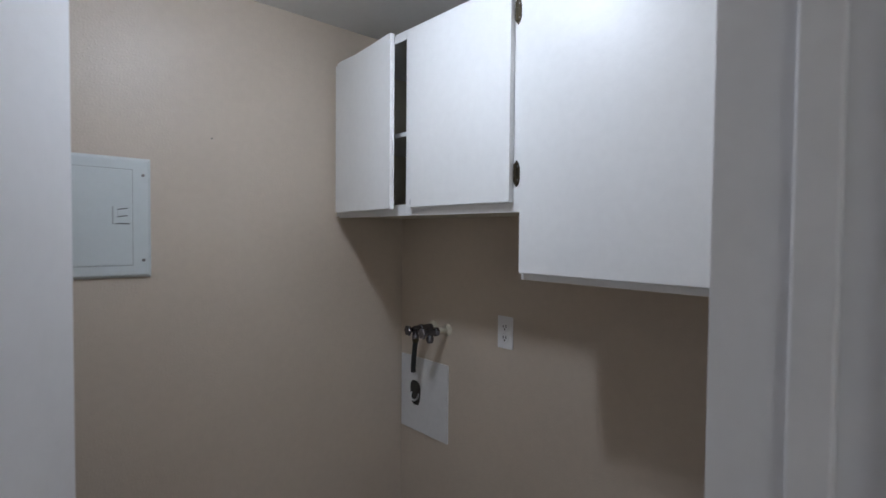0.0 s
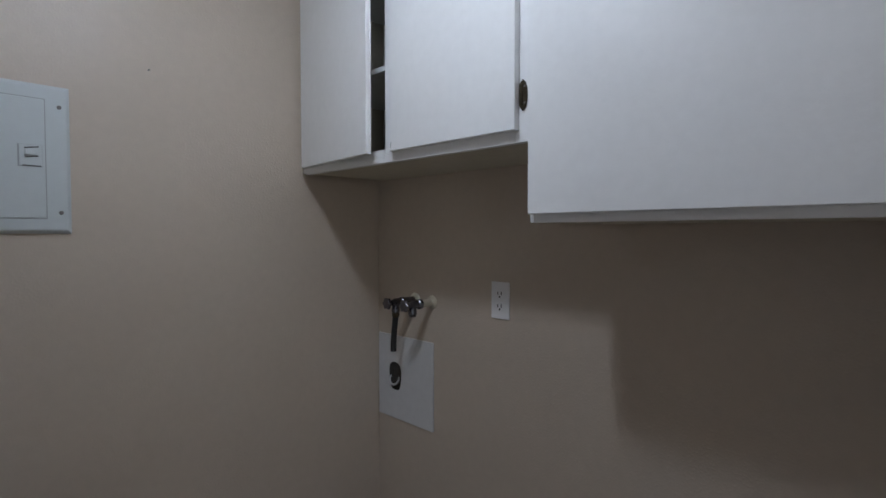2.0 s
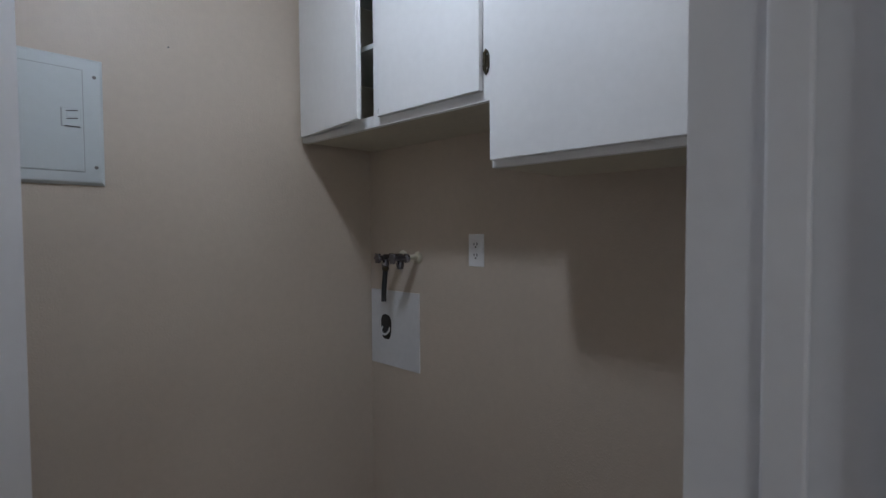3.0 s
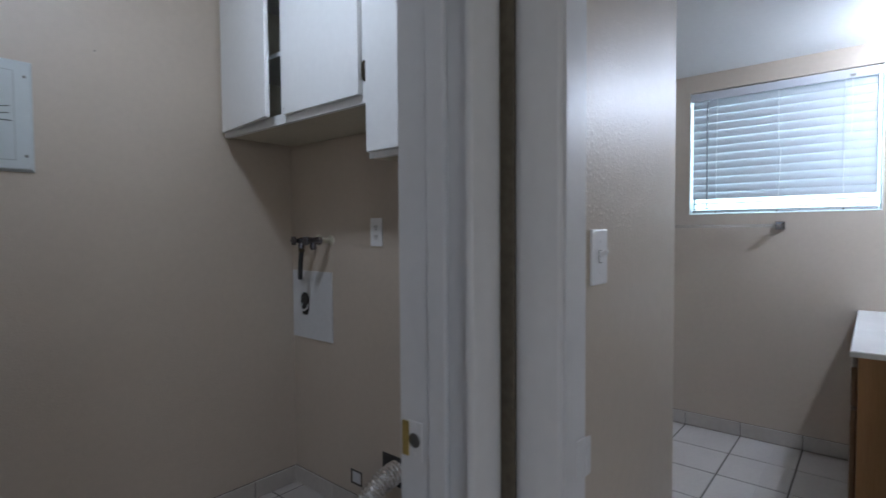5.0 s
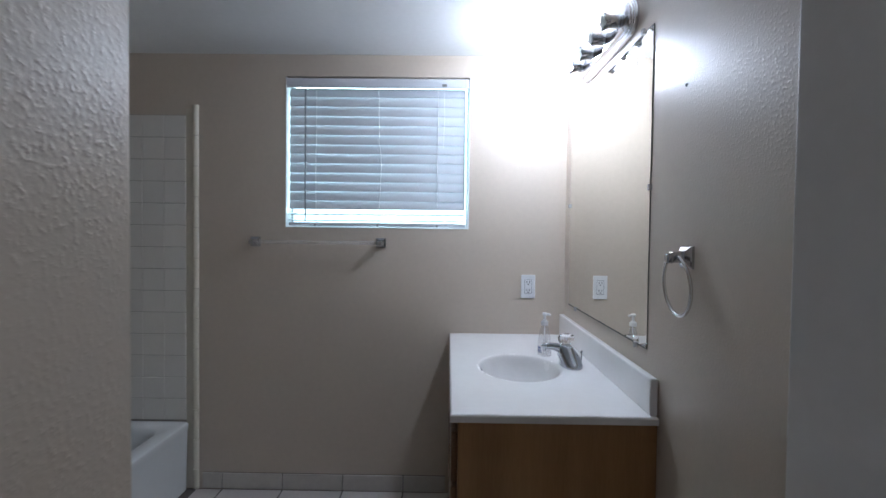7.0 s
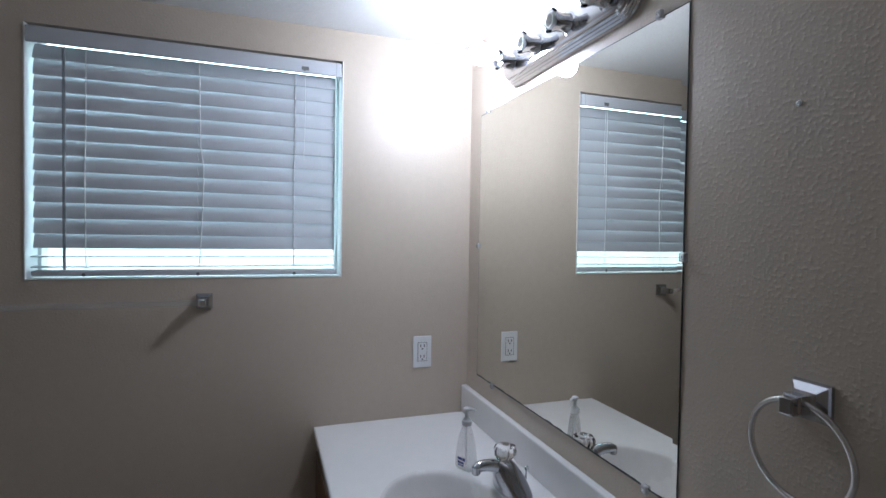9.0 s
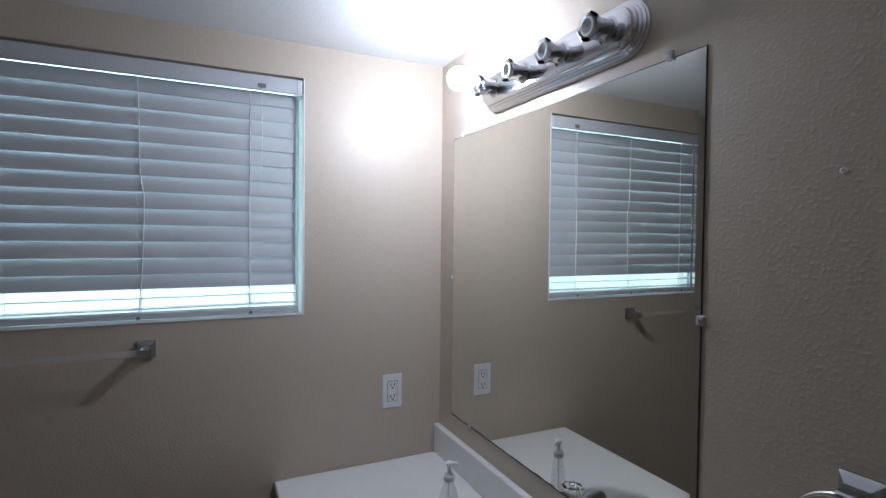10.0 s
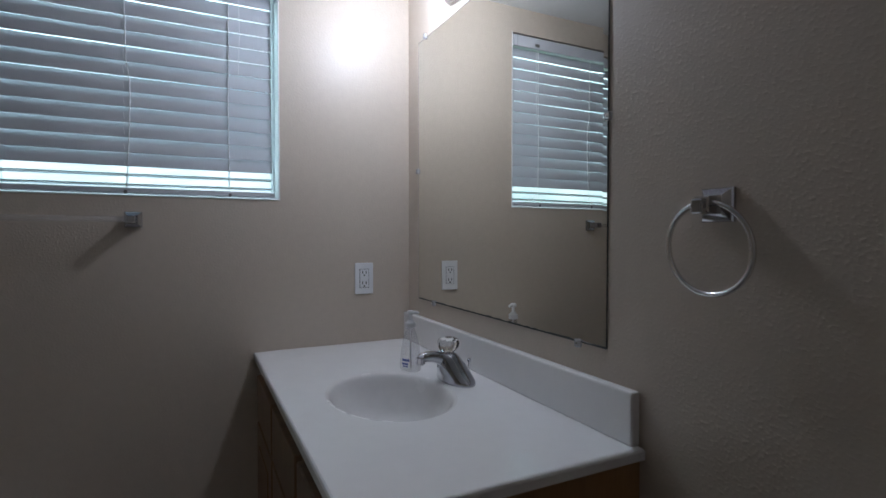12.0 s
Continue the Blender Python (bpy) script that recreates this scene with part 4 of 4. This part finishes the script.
part("side_panel", block((CF + 0.018, A0, AZ0 + 0.020), (LAUNDRY_E, A0 + 0.016, AZ1 - 0.016)), CABINET_INSIDE, upper)
part("back_panel", block((LAUNDRY_E - 0.008, A0 + 0.016, AZ0 + 0.020), (LAUNDRY_E, A1 - 0.016, AZ1 - 0.016)), CABINET_INSIDE, upper)
part("shelf", block((CF + 0.022, A0 + 0.017, 1.905), (LAUNDRY_E - 0.01, A1 - 0.017, 1.921), 0.001), CABINET, upper)
for n, a, b in (("stile", (A0, AZ0), (A0 + 0.040, AZ1)), ("stile", (A1 - 0.035, AZ0), (A1, AZ1)), ("mullion", (1.478, AZ0), (1.516, AZ1)), ("rail", (A0 + 0.040, AZ0), (1.478, AZ0 + 0.038)), ("rail", (1.516, AZ0), (A1 - 0.035, AZ0 + 0.038)), ("rail", (A0 + 0.040, AZ1 - 0.03), (1.478, AZ1)), ("rail", (1.516, AZ1 - 0.03), (A1 - 0.035, AZ1))):
    part(n, block((CF, a[0], a[1]), (CF + 0.018, b[0], b[1]), 0.0012), CABINET, upper)
shut = part("door", block((CF - CD - 0.001, 1.053, AZ0 + 0.026), (CF - 0.001, 1.476, 2.222), 0.002), CABINET, upper, "closed white flat door")
ajar = block((-CD, -0.420, AZ0 + 0.020), (0, 0, 2.222), 0.002)
bmesh.ops.transform(ajar, matrix=pose(CF - 0.001, A1 - 0.006, 0, 0, 0, -6.0), verts=ajar.verts)
part("door", ajar, CABINET, upper, "white flat door standing ajar")
part("scuff", loft([[(CF - CD - 0.0014, 1.4695 + a, 1.678 + b) for a, b in ((-0.001, -0.008), (0.001, -0.008), (-0.001, 0.008), (-0.003, 0.008))], [(CF - CD - 0.0009, 1.4695 + a, 1.678 + b) for a, b in ((-0.001, -0.008), (0.001, -0.008), (-0.001, 0.008), (-0.003, 0.008))]]), PANEL_LINE, shut)
for z in (1.737, 2.157):
    hinge_leaf(upper, (CF - 0.0005, 1.043, z))
part("filler_strip", block((CF + 0.006, A1, AZ0 + 0.006), (CF + 0.02, NORTH, AZ1)), CABINET, upper)

B0, B1, BZ0 = PART_N + 0.003, 1.0225, 1.460
lower = thing("laundry_cabinet", (1.24, 0.68, BZ0), "white painted deeper-hanging wall cabinet with a flat door", "cabinet", "laundry wall cabinets")
part("body", block((CF + 0.018, B0, BZ0 + 0.004), (LAUNDRY_E, B1, AZ1), 0.001), CABINET, lower)
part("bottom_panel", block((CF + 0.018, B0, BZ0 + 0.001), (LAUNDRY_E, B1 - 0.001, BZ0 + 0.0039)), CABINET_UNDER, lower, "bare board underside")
for n, a, b in (("stile", (B1 - 0.012, BZ0), (B1, AZ1)), ("rail", (B0, BZ0), (B1 - 0.012, BZ0 + 0.028)), ("rail", (B0, AZ1 - 0.03), (B1 - 0.012, AZ1)), ("stile", (B0, BZ0 + 0.028), (B0 + 0.03, AZ1 - 0.03))):
    part(n, block((CF - 0.002, a[0], a[1]), (CF + 0.018, b[0], b[1]), 0.0012), CABINET, lower)
part("door", block((CF - CD - 0.003, B0 + 0.02, BZ0 + 0.018), (CF - 0.003, B1 - 0.006, 2.225), 0.002), CABINET, lower, "closed white flat door")


# ---- laundry: breaker panel ----
PX0, PX1, PZ0, PZ1, PY = 0.055, 0.416, 1.436, 1.800, NORTH
panel = thing("breaker_panel", (0.235, NORTH, PZ0), "grey painted metal electrical breaker panel cover", "breaker panel")
loops = [[(PX0 + i, PY - d, PZ0 + i), (PX1 - i, PY - d, PZ0 + i), (PX1 - i, PY - d, PZ1 - i), (PX0 + i, PY - d, PZ1 - i)] for i, d in ((0, 0), (0, 0.004), (0.008, 0.013), (0.012, 0.014))]
cover = part("cover", loft(loops), PANEL_PAINT, panel)
DX0, DX1, DZ0, DZ1 = PX0 + 0.045, PX1 - 0.052, PZ0 + 0.038, PZ1 - 0.038
part("door_gap", block((DX0 - 0.0022, PY - 0.0146, DZ0 - 0.0022), (DX1 + 0.0022, PY - 0.0135, DZ1 + 0.0022)), PANEL_LINE, cover)
pdoor = part("door", block((DX0, PY - 0.0165, DZ0), (DX1, PY - 0.013, DZ1), 0.0012), PANEL_PAINT, panel)
LXc, LZc = DX1 - 0.030, (DZ0 + DZ1) / 2 + 0.008
# Darker grey past the latch's left and lower edges paints the recess's shade.
part("latch_recess_shade", block((LXc - 0.0225, PY - 0.0172, LZc - 0.029), (LXc + 0.0245, PY - 0.016, LZc + 0.024)), PANEL_LINE, pdoor)
latch = part("latch", block((LXc - 0.0195, PY - 0.0182, LZc - 0.0265), (LXc + 0.0240, PY - 0.0165, LZc + 0.0235), 0.001), PANEL_PAINT, pdoor)
for drop, long in ((0.0, 0.014), (0.022, 0.013), (0.044, 0.018)):
    slit = block((-long, -0.0004, -0.0013), (long, 0.0012, 0.0013))
    bmesh.ops.transform(slit, matrix=pose(LXc + 0.004, PY - 0.0186, LZc + 0.0175 - drop, 0, 0 if drop > 0.03 else -9, 0), verts=slit.verts)
    part("slit", slit, DARK, latch)
thumb = block((LXc - 0.009, PY - 0.0205, LZc - 0.0015), (LXc + 0.016, PY - 0.0178, LZc + 0.0145), 0.001)
part("latch_slide", thumb, PANEL_PAINT, latch)
for x in (PX0 + 0.022, PX1 - 0.022):
    for z in (PZ0 + 0.052, PZ1 - 0.052):
        part("screw", join(lathe((x, PY - 0.0138, z), (0, -1, 0), [(0, 0.0052), (0.002, 0.0046), (0.0028, 0.002)], 14)), SCREW, cover)
nail = thing("nail", (0.598, NORTH, 1.888), "small dark nail in the wall", "nail")
part("shank", lathe((0.598, NORTH, 1.888), (0, -1, 0), [(0, 0.0016), (0.008, 0.0016), (0.0085, 0.003), (0.0095, 0.0028)], 8), SCREW, nail)


# ---- laundry: washer box, valves, outlets ----
E = LAUNDRY_E
plate = thing("washer_access_plate", (E, 1.812, 0.728), "white access board with a cut hole showing a drain pipe", "access plate")
WY0, WY1, WZ0, WZ1, HY, HZ = 1.660, 1.962, 0.729, 1.048, 1.866, 0.891
outer_ring, inner_ring = [], []
for i in range(40):
    a = 2 * math.pi * i / 40
    c, s = math.cos(a), math.sin(a)
    k = min((WY1 - HY if c > 0 else HY - WY0) / max(abs(c), 1e-6), (WZ1 - HZ if s > 0 else HZ - WZ0) / max(abs(s), 1e-6))
    outer_ring.append((HY + c * k, HZ + s * k))
    inner_ring.append((HY + 0.036 * math.copysign(abs(c) ** 0.7, c) * (1 + 0.05 * math.sin(3 * a)), HZ + 0.054 * math.copysign(abs(s) ** 0.7, s)))
for y, z in ((WY0, WZ0), (WY1, WZ0), (WY1, WZ1), (WY0, WZ1)):
    i = min(range(40), key=lambda k: math.dist(outer_ring[k], (y, z)))
    outer_ring[i] = (y, z)
part("board", loft([[(x, y, z) for y, z in r] for r, x in ((outer_ring, E), (outer_ring, E - 0.006), (inner_ring, E - 0.006), (inner_ring, E))], closed=True), PLATE_BOARD, plate)
part("cavity", block((E - 0.002, HY - 0.05, HZ - 0.065), (E - 0.0005, HY + 0.05, HZ + 0.065)), CAVITY, plate, "dark hole")
part("drain_pipe", lathe((E - 0.001, HY + 0.004, HZ - 0.012), (-1, 0, 0.5), [(0, 0.027), (0.006, 0.027), (0.0065, 0.022), (0.001, 0.021)], 24), PLATE_BOARD, plate, "white drain pipe end", smooth=40)
part("pipe_mouth", lathe((E - 0.003, HY + 0.004, HZ - 0.009), (-1, 0, 0.5), [(0, 0.0205), (0.001, 0.0200)], 20), DARK, plate)

valves = thing("washer_valves", (E, 1.712, 1.19), "tarnished twin washer supply valves on stub pipes", "valve")
VX, VZ = 1.311, 1.192


def valve(y, pipe_r, pipe_mat, label):
    """A valve on a stub straight out of the wall, outlet down, handwheel at its end."""
    v = part("valve_body", join(lathe((1.352, y, VZ), (-1, 0, 0), [(0, 0.0125), (0.004, 0.0175), (0.016, 0.0180), (0.020, 0.0145), (0.046, 0.0150), (0.052, 0.0115), (0.062, 0.0100), (0.064, 0.0060), (0.080, 0.0055)], 16), lathe((VX, y, VZ), (0, 0, -1), [(0, 0.012), (0.014, 0.0125), (0.018, 0.0148), (0.032, 0.0148), (0.034, 0.0122), (0.040, 0.0118)], 14)), VALVE_METAL, valves, label, smooth=40)
    part("stub_pipe", rod((E, y, VZ), (1.346, y, VZ), pipe_r, 14), pipe_mat, v)
    hub = Vector((1.279, y, VZ))
    loops = []
    for d, r in ((0, 0.010), (0.002, 0.0185), (0.009, 0.0195), (0.012, 0.0165), (0.013, 0.006)):
        loops.append([hub + Vector((-d, math.cos(a) * r * (1 + 0.13 * math.cos(6 * a)), math.sin(a) * r * (1 + 0.13 * math.cos(6 * a)))) for a in (2 * math.pi * i / 36 for i in range(36))])
    part("handwheel", loft(loops), VALVE_METAL, v, "scalloped valve wheel", smooth=40)
    part("flange", lathe((E, y, VZ), (-1, 0, 0), [(0, pipe_r + 0.012), (0.003, pipe_r + 0.011), (0.008, pipe_r + 0.005), (0.011, pipe_r + 0.001)], 24), FLANGE, v, "cream wall flange", smooth=40)
    return v


valve(1.757, 0.0150, VALVE_METAL, "tarnished valve with a hose")
valve(1.668, 0.0125, FLANGE, "tarnished valve")
part("hose_nut", lathe((VX, 1.757, VZ - 0.036), (0, 0, -1), [(0, 0.0135), (0.010, 0.0140), (0.016, 0.0105)], 12), AGED_BRASS, valves)
hose = thing("hose_stub", (VX, 1.757, 1.02), "short cut end of black rubber hose", "hose")
part("tube", tube(bezier((VX, 1.757, 1.146), (VX - 0.001, 1.762, 1.10), (VX - 0.002, 1.768, 1.06), (VX - 0.003, 1.766, 1.018), 8), 0.0105, 14), RUBBER, hose, smooth=50)

vent = thing("dryer_vent", (E, 1.28, 0.21), "dark square dryer vent opening with a metal rim", "vent")
part("rim", loft([[(x, 1.281 + a * r, 0.263 + b * r) for a, b in ((-1, -1), (1, -1), (1, 1), (-1, 1))] for x, r in ((E, 0.061), (E - 0.003, 0.061), (E - 0.003, 0.055), (E, 0.055))], closed=True), DARK, vent)
part("opening", block((E - 0.0018, 1.226, 0.208), (E - 0.0004, 1.336, 0.318)), DARK, vent)

duct = thing("dryer_duct", (1.25, 1.29, 0.0), "crumpled flexible aluminium foil dryer duct", "duct")
line = bezier((E - 0.002, 1.262, 0.262), (E - 0.09, 1.262, 0.262), (E - 0.16, 1.30, 0.17), (E - 0.20, 1.345, 0.052), 140) + [(E - 0.20 - 0.006 * i, 1.345 + 0.012 * i, 0.052) for i in range(1, 9)]
rd = random.Random(9)
radii = [0.042 + 0.0042 * math.cos(i * 2 * math.pi / 7) + rd.uniform(-0.0008, 0.0008) for i in range(len(line))]
bm = tube(line, radii, 26)
for v in bm.verts:
    v.co += noise.noise_vector(v.co * 70) * 0.0035
part("foil", bm, FOIL, duct)

box = thing("gas_stub_box", (E, 1.511, 0.129), "small uncovered dark electrical box with a pale insert", "wall box")
part("rim", loft([[(x, 1.511 + a * (r + 0.006), 0.159 + b * (r + 0.001)) for a, b in ((-1, -1), (1, -1), (1, 1), (-1, 1))] for x, r in ((E, 0.0305), (E - 0.002, 0.0305), (E - 0.002, 0.024), (E, 0.024))], closed=True), DARK, box)
part("insert", block((E - 0.0012, 1.487, 0.136), (E - 0.0003, 1.535, 0.182)), PLATE_BOARD, box)


# ---- lamps overhead ----
def globe_lamp(name, at, lit, r, label):
    x, y, z = at
    ob = thing(name, at, label, "ceiling light")
    part("canopy", lathe((x, y, z), (0, 0, -1), [(0, r * 1.08), (0.010, r * 1.08), (0.014, r * 1.03), (0.012, r * 0.98)], 28), PLASTIC, ob, smooth=40)
    part("dome", lathe((x, y, z - 0.012), (0, 0, -1), [(0, r * 0.98)] + [(r * 0.85 * math.sin(a), r * math.cos(a)) for a in (math.pi / 2 * k / 10 for k in range(1, 10))] + [(r * 0.85, 0.001)], 28), lit, ob, "lit white dome", smooth=60)


globe_lamp("ceiling_light", (0.50, 1.095, LAUNDRY_TOP), LAUNDRY_LIT, 0.06, "lit small white dome light on the laundry ceiling")


# ---- skirting and tiles ----
TP, TX, TY, GAP = 0.3035, 3.092, 0.091, 0.0075


def tile_mesh(w, d, h, bevel, name):
    bm = block((-w / 2, -d / 2, -h), (w / 2, d / 2, 0))
    if bevel:
        top_edges = [e for e in bm.edges if all(v.co.z > -1e-6 for v in e.verts)]
        bmesh.ops.bevel(bm, geom=top_edges, offset=bevel, segments=1, profile=0.5, affect="EDGES")
    bmesh.ops.recalc_face_normals(bm, faces=bm.faces)
    me = bpy.data.meshes.new(name)
    bm.to_mesh(me)
    bm.free()
    return me


MESHES = {}


def piece(name, size, mat, parent, m, bevel=0.0015):
    key = (name, *[round(s, 3) for s in size], mat.name)
    if key not in MESHES:
        MESHES[key] = tile_mesh(*size, bevel, name)
        MESHES[key].materials.append(mat)
    ob = new(name, MESHES[key])
    ob.parent = parent
    ob.matrix_world = m
    return ob


def lay(x0, x1, y0, y1):
    i0, i1 = math.floor((x0 - TX) / TP), math.ceil((x1 - TX) / TP)
    j0, j1 = math.floor((y0 - TY) / TP), math.ceil((y1 - TY) / TP)
    r = random.Random(7)
    for i in range(i0, i1):
        for j in range(j0, j1):
            a, b = max(x0, TX + i * TP + GAP / 2), min(x1, TX + (i + 1) * TP - GAP / 2)
            c, d = max(y0, TY + j * TP + GAP / 2), min(y1, TY + (j + 1) * TP - GAP / 2)
            if b - a > 0.01 and d - c > 0.01:
                piece("floor_tile", (b - a, d - c, 0.008), TILE, floor, pose((a + b) / 2, (c + d) / 2, r.uniform(-0.0004, 0.0004), r.uniform(-0.08, 0.08), r.uniform(-0.08, 0.08), 0))


lay(BATH_D, EAST, SOUTH, PART_S)
lay(BATH_W, EAST, PART_S, TUB_Y)
lay(LAUNDRY_W, LAUNDRY_E, PART_N, NORTH)
lay(HALL_W, HALL_E, HALL_S, PART_S)
SH, ST = 0.082, 0.009


def skirting(name, axis, at, u0, u1, start, out):
    """Tile skirting along a wall; out: the side to which it stands proud."""
    base = tagged(new(name), "beige-grey ceramic tile skirting along the wall", "baseboard", kind="structure")
    lo, hi = sorted((at + out * 0.0004, at + out * (ST - 0.006)))
    part("grout", block((u0, lo, 0), (u1, hi, SH + 0.002)) if axis == "x" else block((lo, u0, 0), (hi, u1, SH + 0.002)), GROUT, base)
    u = start
    while u > u0:
        u -= TP
    while u < u1:
        a, b = max(u0, u + 0.002), min(u1, u + TP - 0.002)
        if b - a > 0.01:
            mid = (a + b) / 2
            m = pose(mid, at + out * ST, SH / 2 + 0.0015, 90 * -out, 0, 0) if axis == "x" else pose(at + out * ST, mid, SH / 2 + 0.0015, 90, 0, 90 * out)
            piece("skirting_tile", (b - a, SH - 0.003, ST - 0.0005), BASE_TILE, base, m, 0.002)
        u += TP


skirting("baseboard_east", "y", EAST, -0.12, TUB_Y - 0.03, TY, -1)
skirting("baseboard_north", "x", NORTH, LAUNDRY_W, LAUNDRY_E - ST, 1.18, -1)
skirting("baseboard_laundry", "y", LAUNDRY_E, PART_N, NORTH, 1.675, -1)
skirting("baseboard_bath", "x", PART_S, BATH_D + 0.02, BATH_W, TX, -1)

# tub surround tiles and the bullnose strip at their edge
surround = structure("wall_tub_surround", block((EAST - 0.004, TUB_Y + 0.052, 0.30), (EAST, NORTH, 1.868)), TUB_GROUT, "white square tiles with faint dark joints around the tub", "wall")
q = 0.1085
for i in range(7):
    for j in range(15):
        z = 1.866 - (j + 0.5) * q
        if z < 0.34:
            continue
        y = TUB_Y + 0.052 + i * q + q / 2
        piece("wall_tile", (q - 0.0026, q - 0.0010, 0.006), TUB_TILE, surround, pose(EAST - 0.0085, y, z, 0, -90, 0), 0.0012)
strip = structure("trim_bullnose", block((EAST - 0.004, TUB_Y - 0.008, 0.0), (EAST, TUB_Y + 0.052, 1.90)), TRIM_BED, "white glazed bullnose tile strip beside the tub", "trim")
section = [(0.004, 0)] + [(0.004 + 0.011 * math.sin(a), 0.015 - 0.015 * math.cos(a)) for a in (math.pi * k / 10 for k in range(11))] + [(0.004, 0.03)]
loops = [[(EAST - d, TUB_Y - 0.012 + s, z) for d, s in section] for z in (0.001, 0.1495)]
nose = loft(loops)
bmesh.ops.recalc_face_normals(nose, faces=nose.faces)
nose_mesh = bpy.data.meshes.new("bullnose_tile")
nose.to_mesh(nose_mesh)
nose.free()
nose_mesh.materials.append(BULLNOSE)
for k in range(13):
    ob = new("bullnose_tile", nose_mesh)
    ob.parent = strip
    ob.location = (0.0, 0.0, -0.05 + k * 0.1515) if k else (0, 0, 0.0)
    if k == 0:
        ob.scale = (1, 1, 0.66)
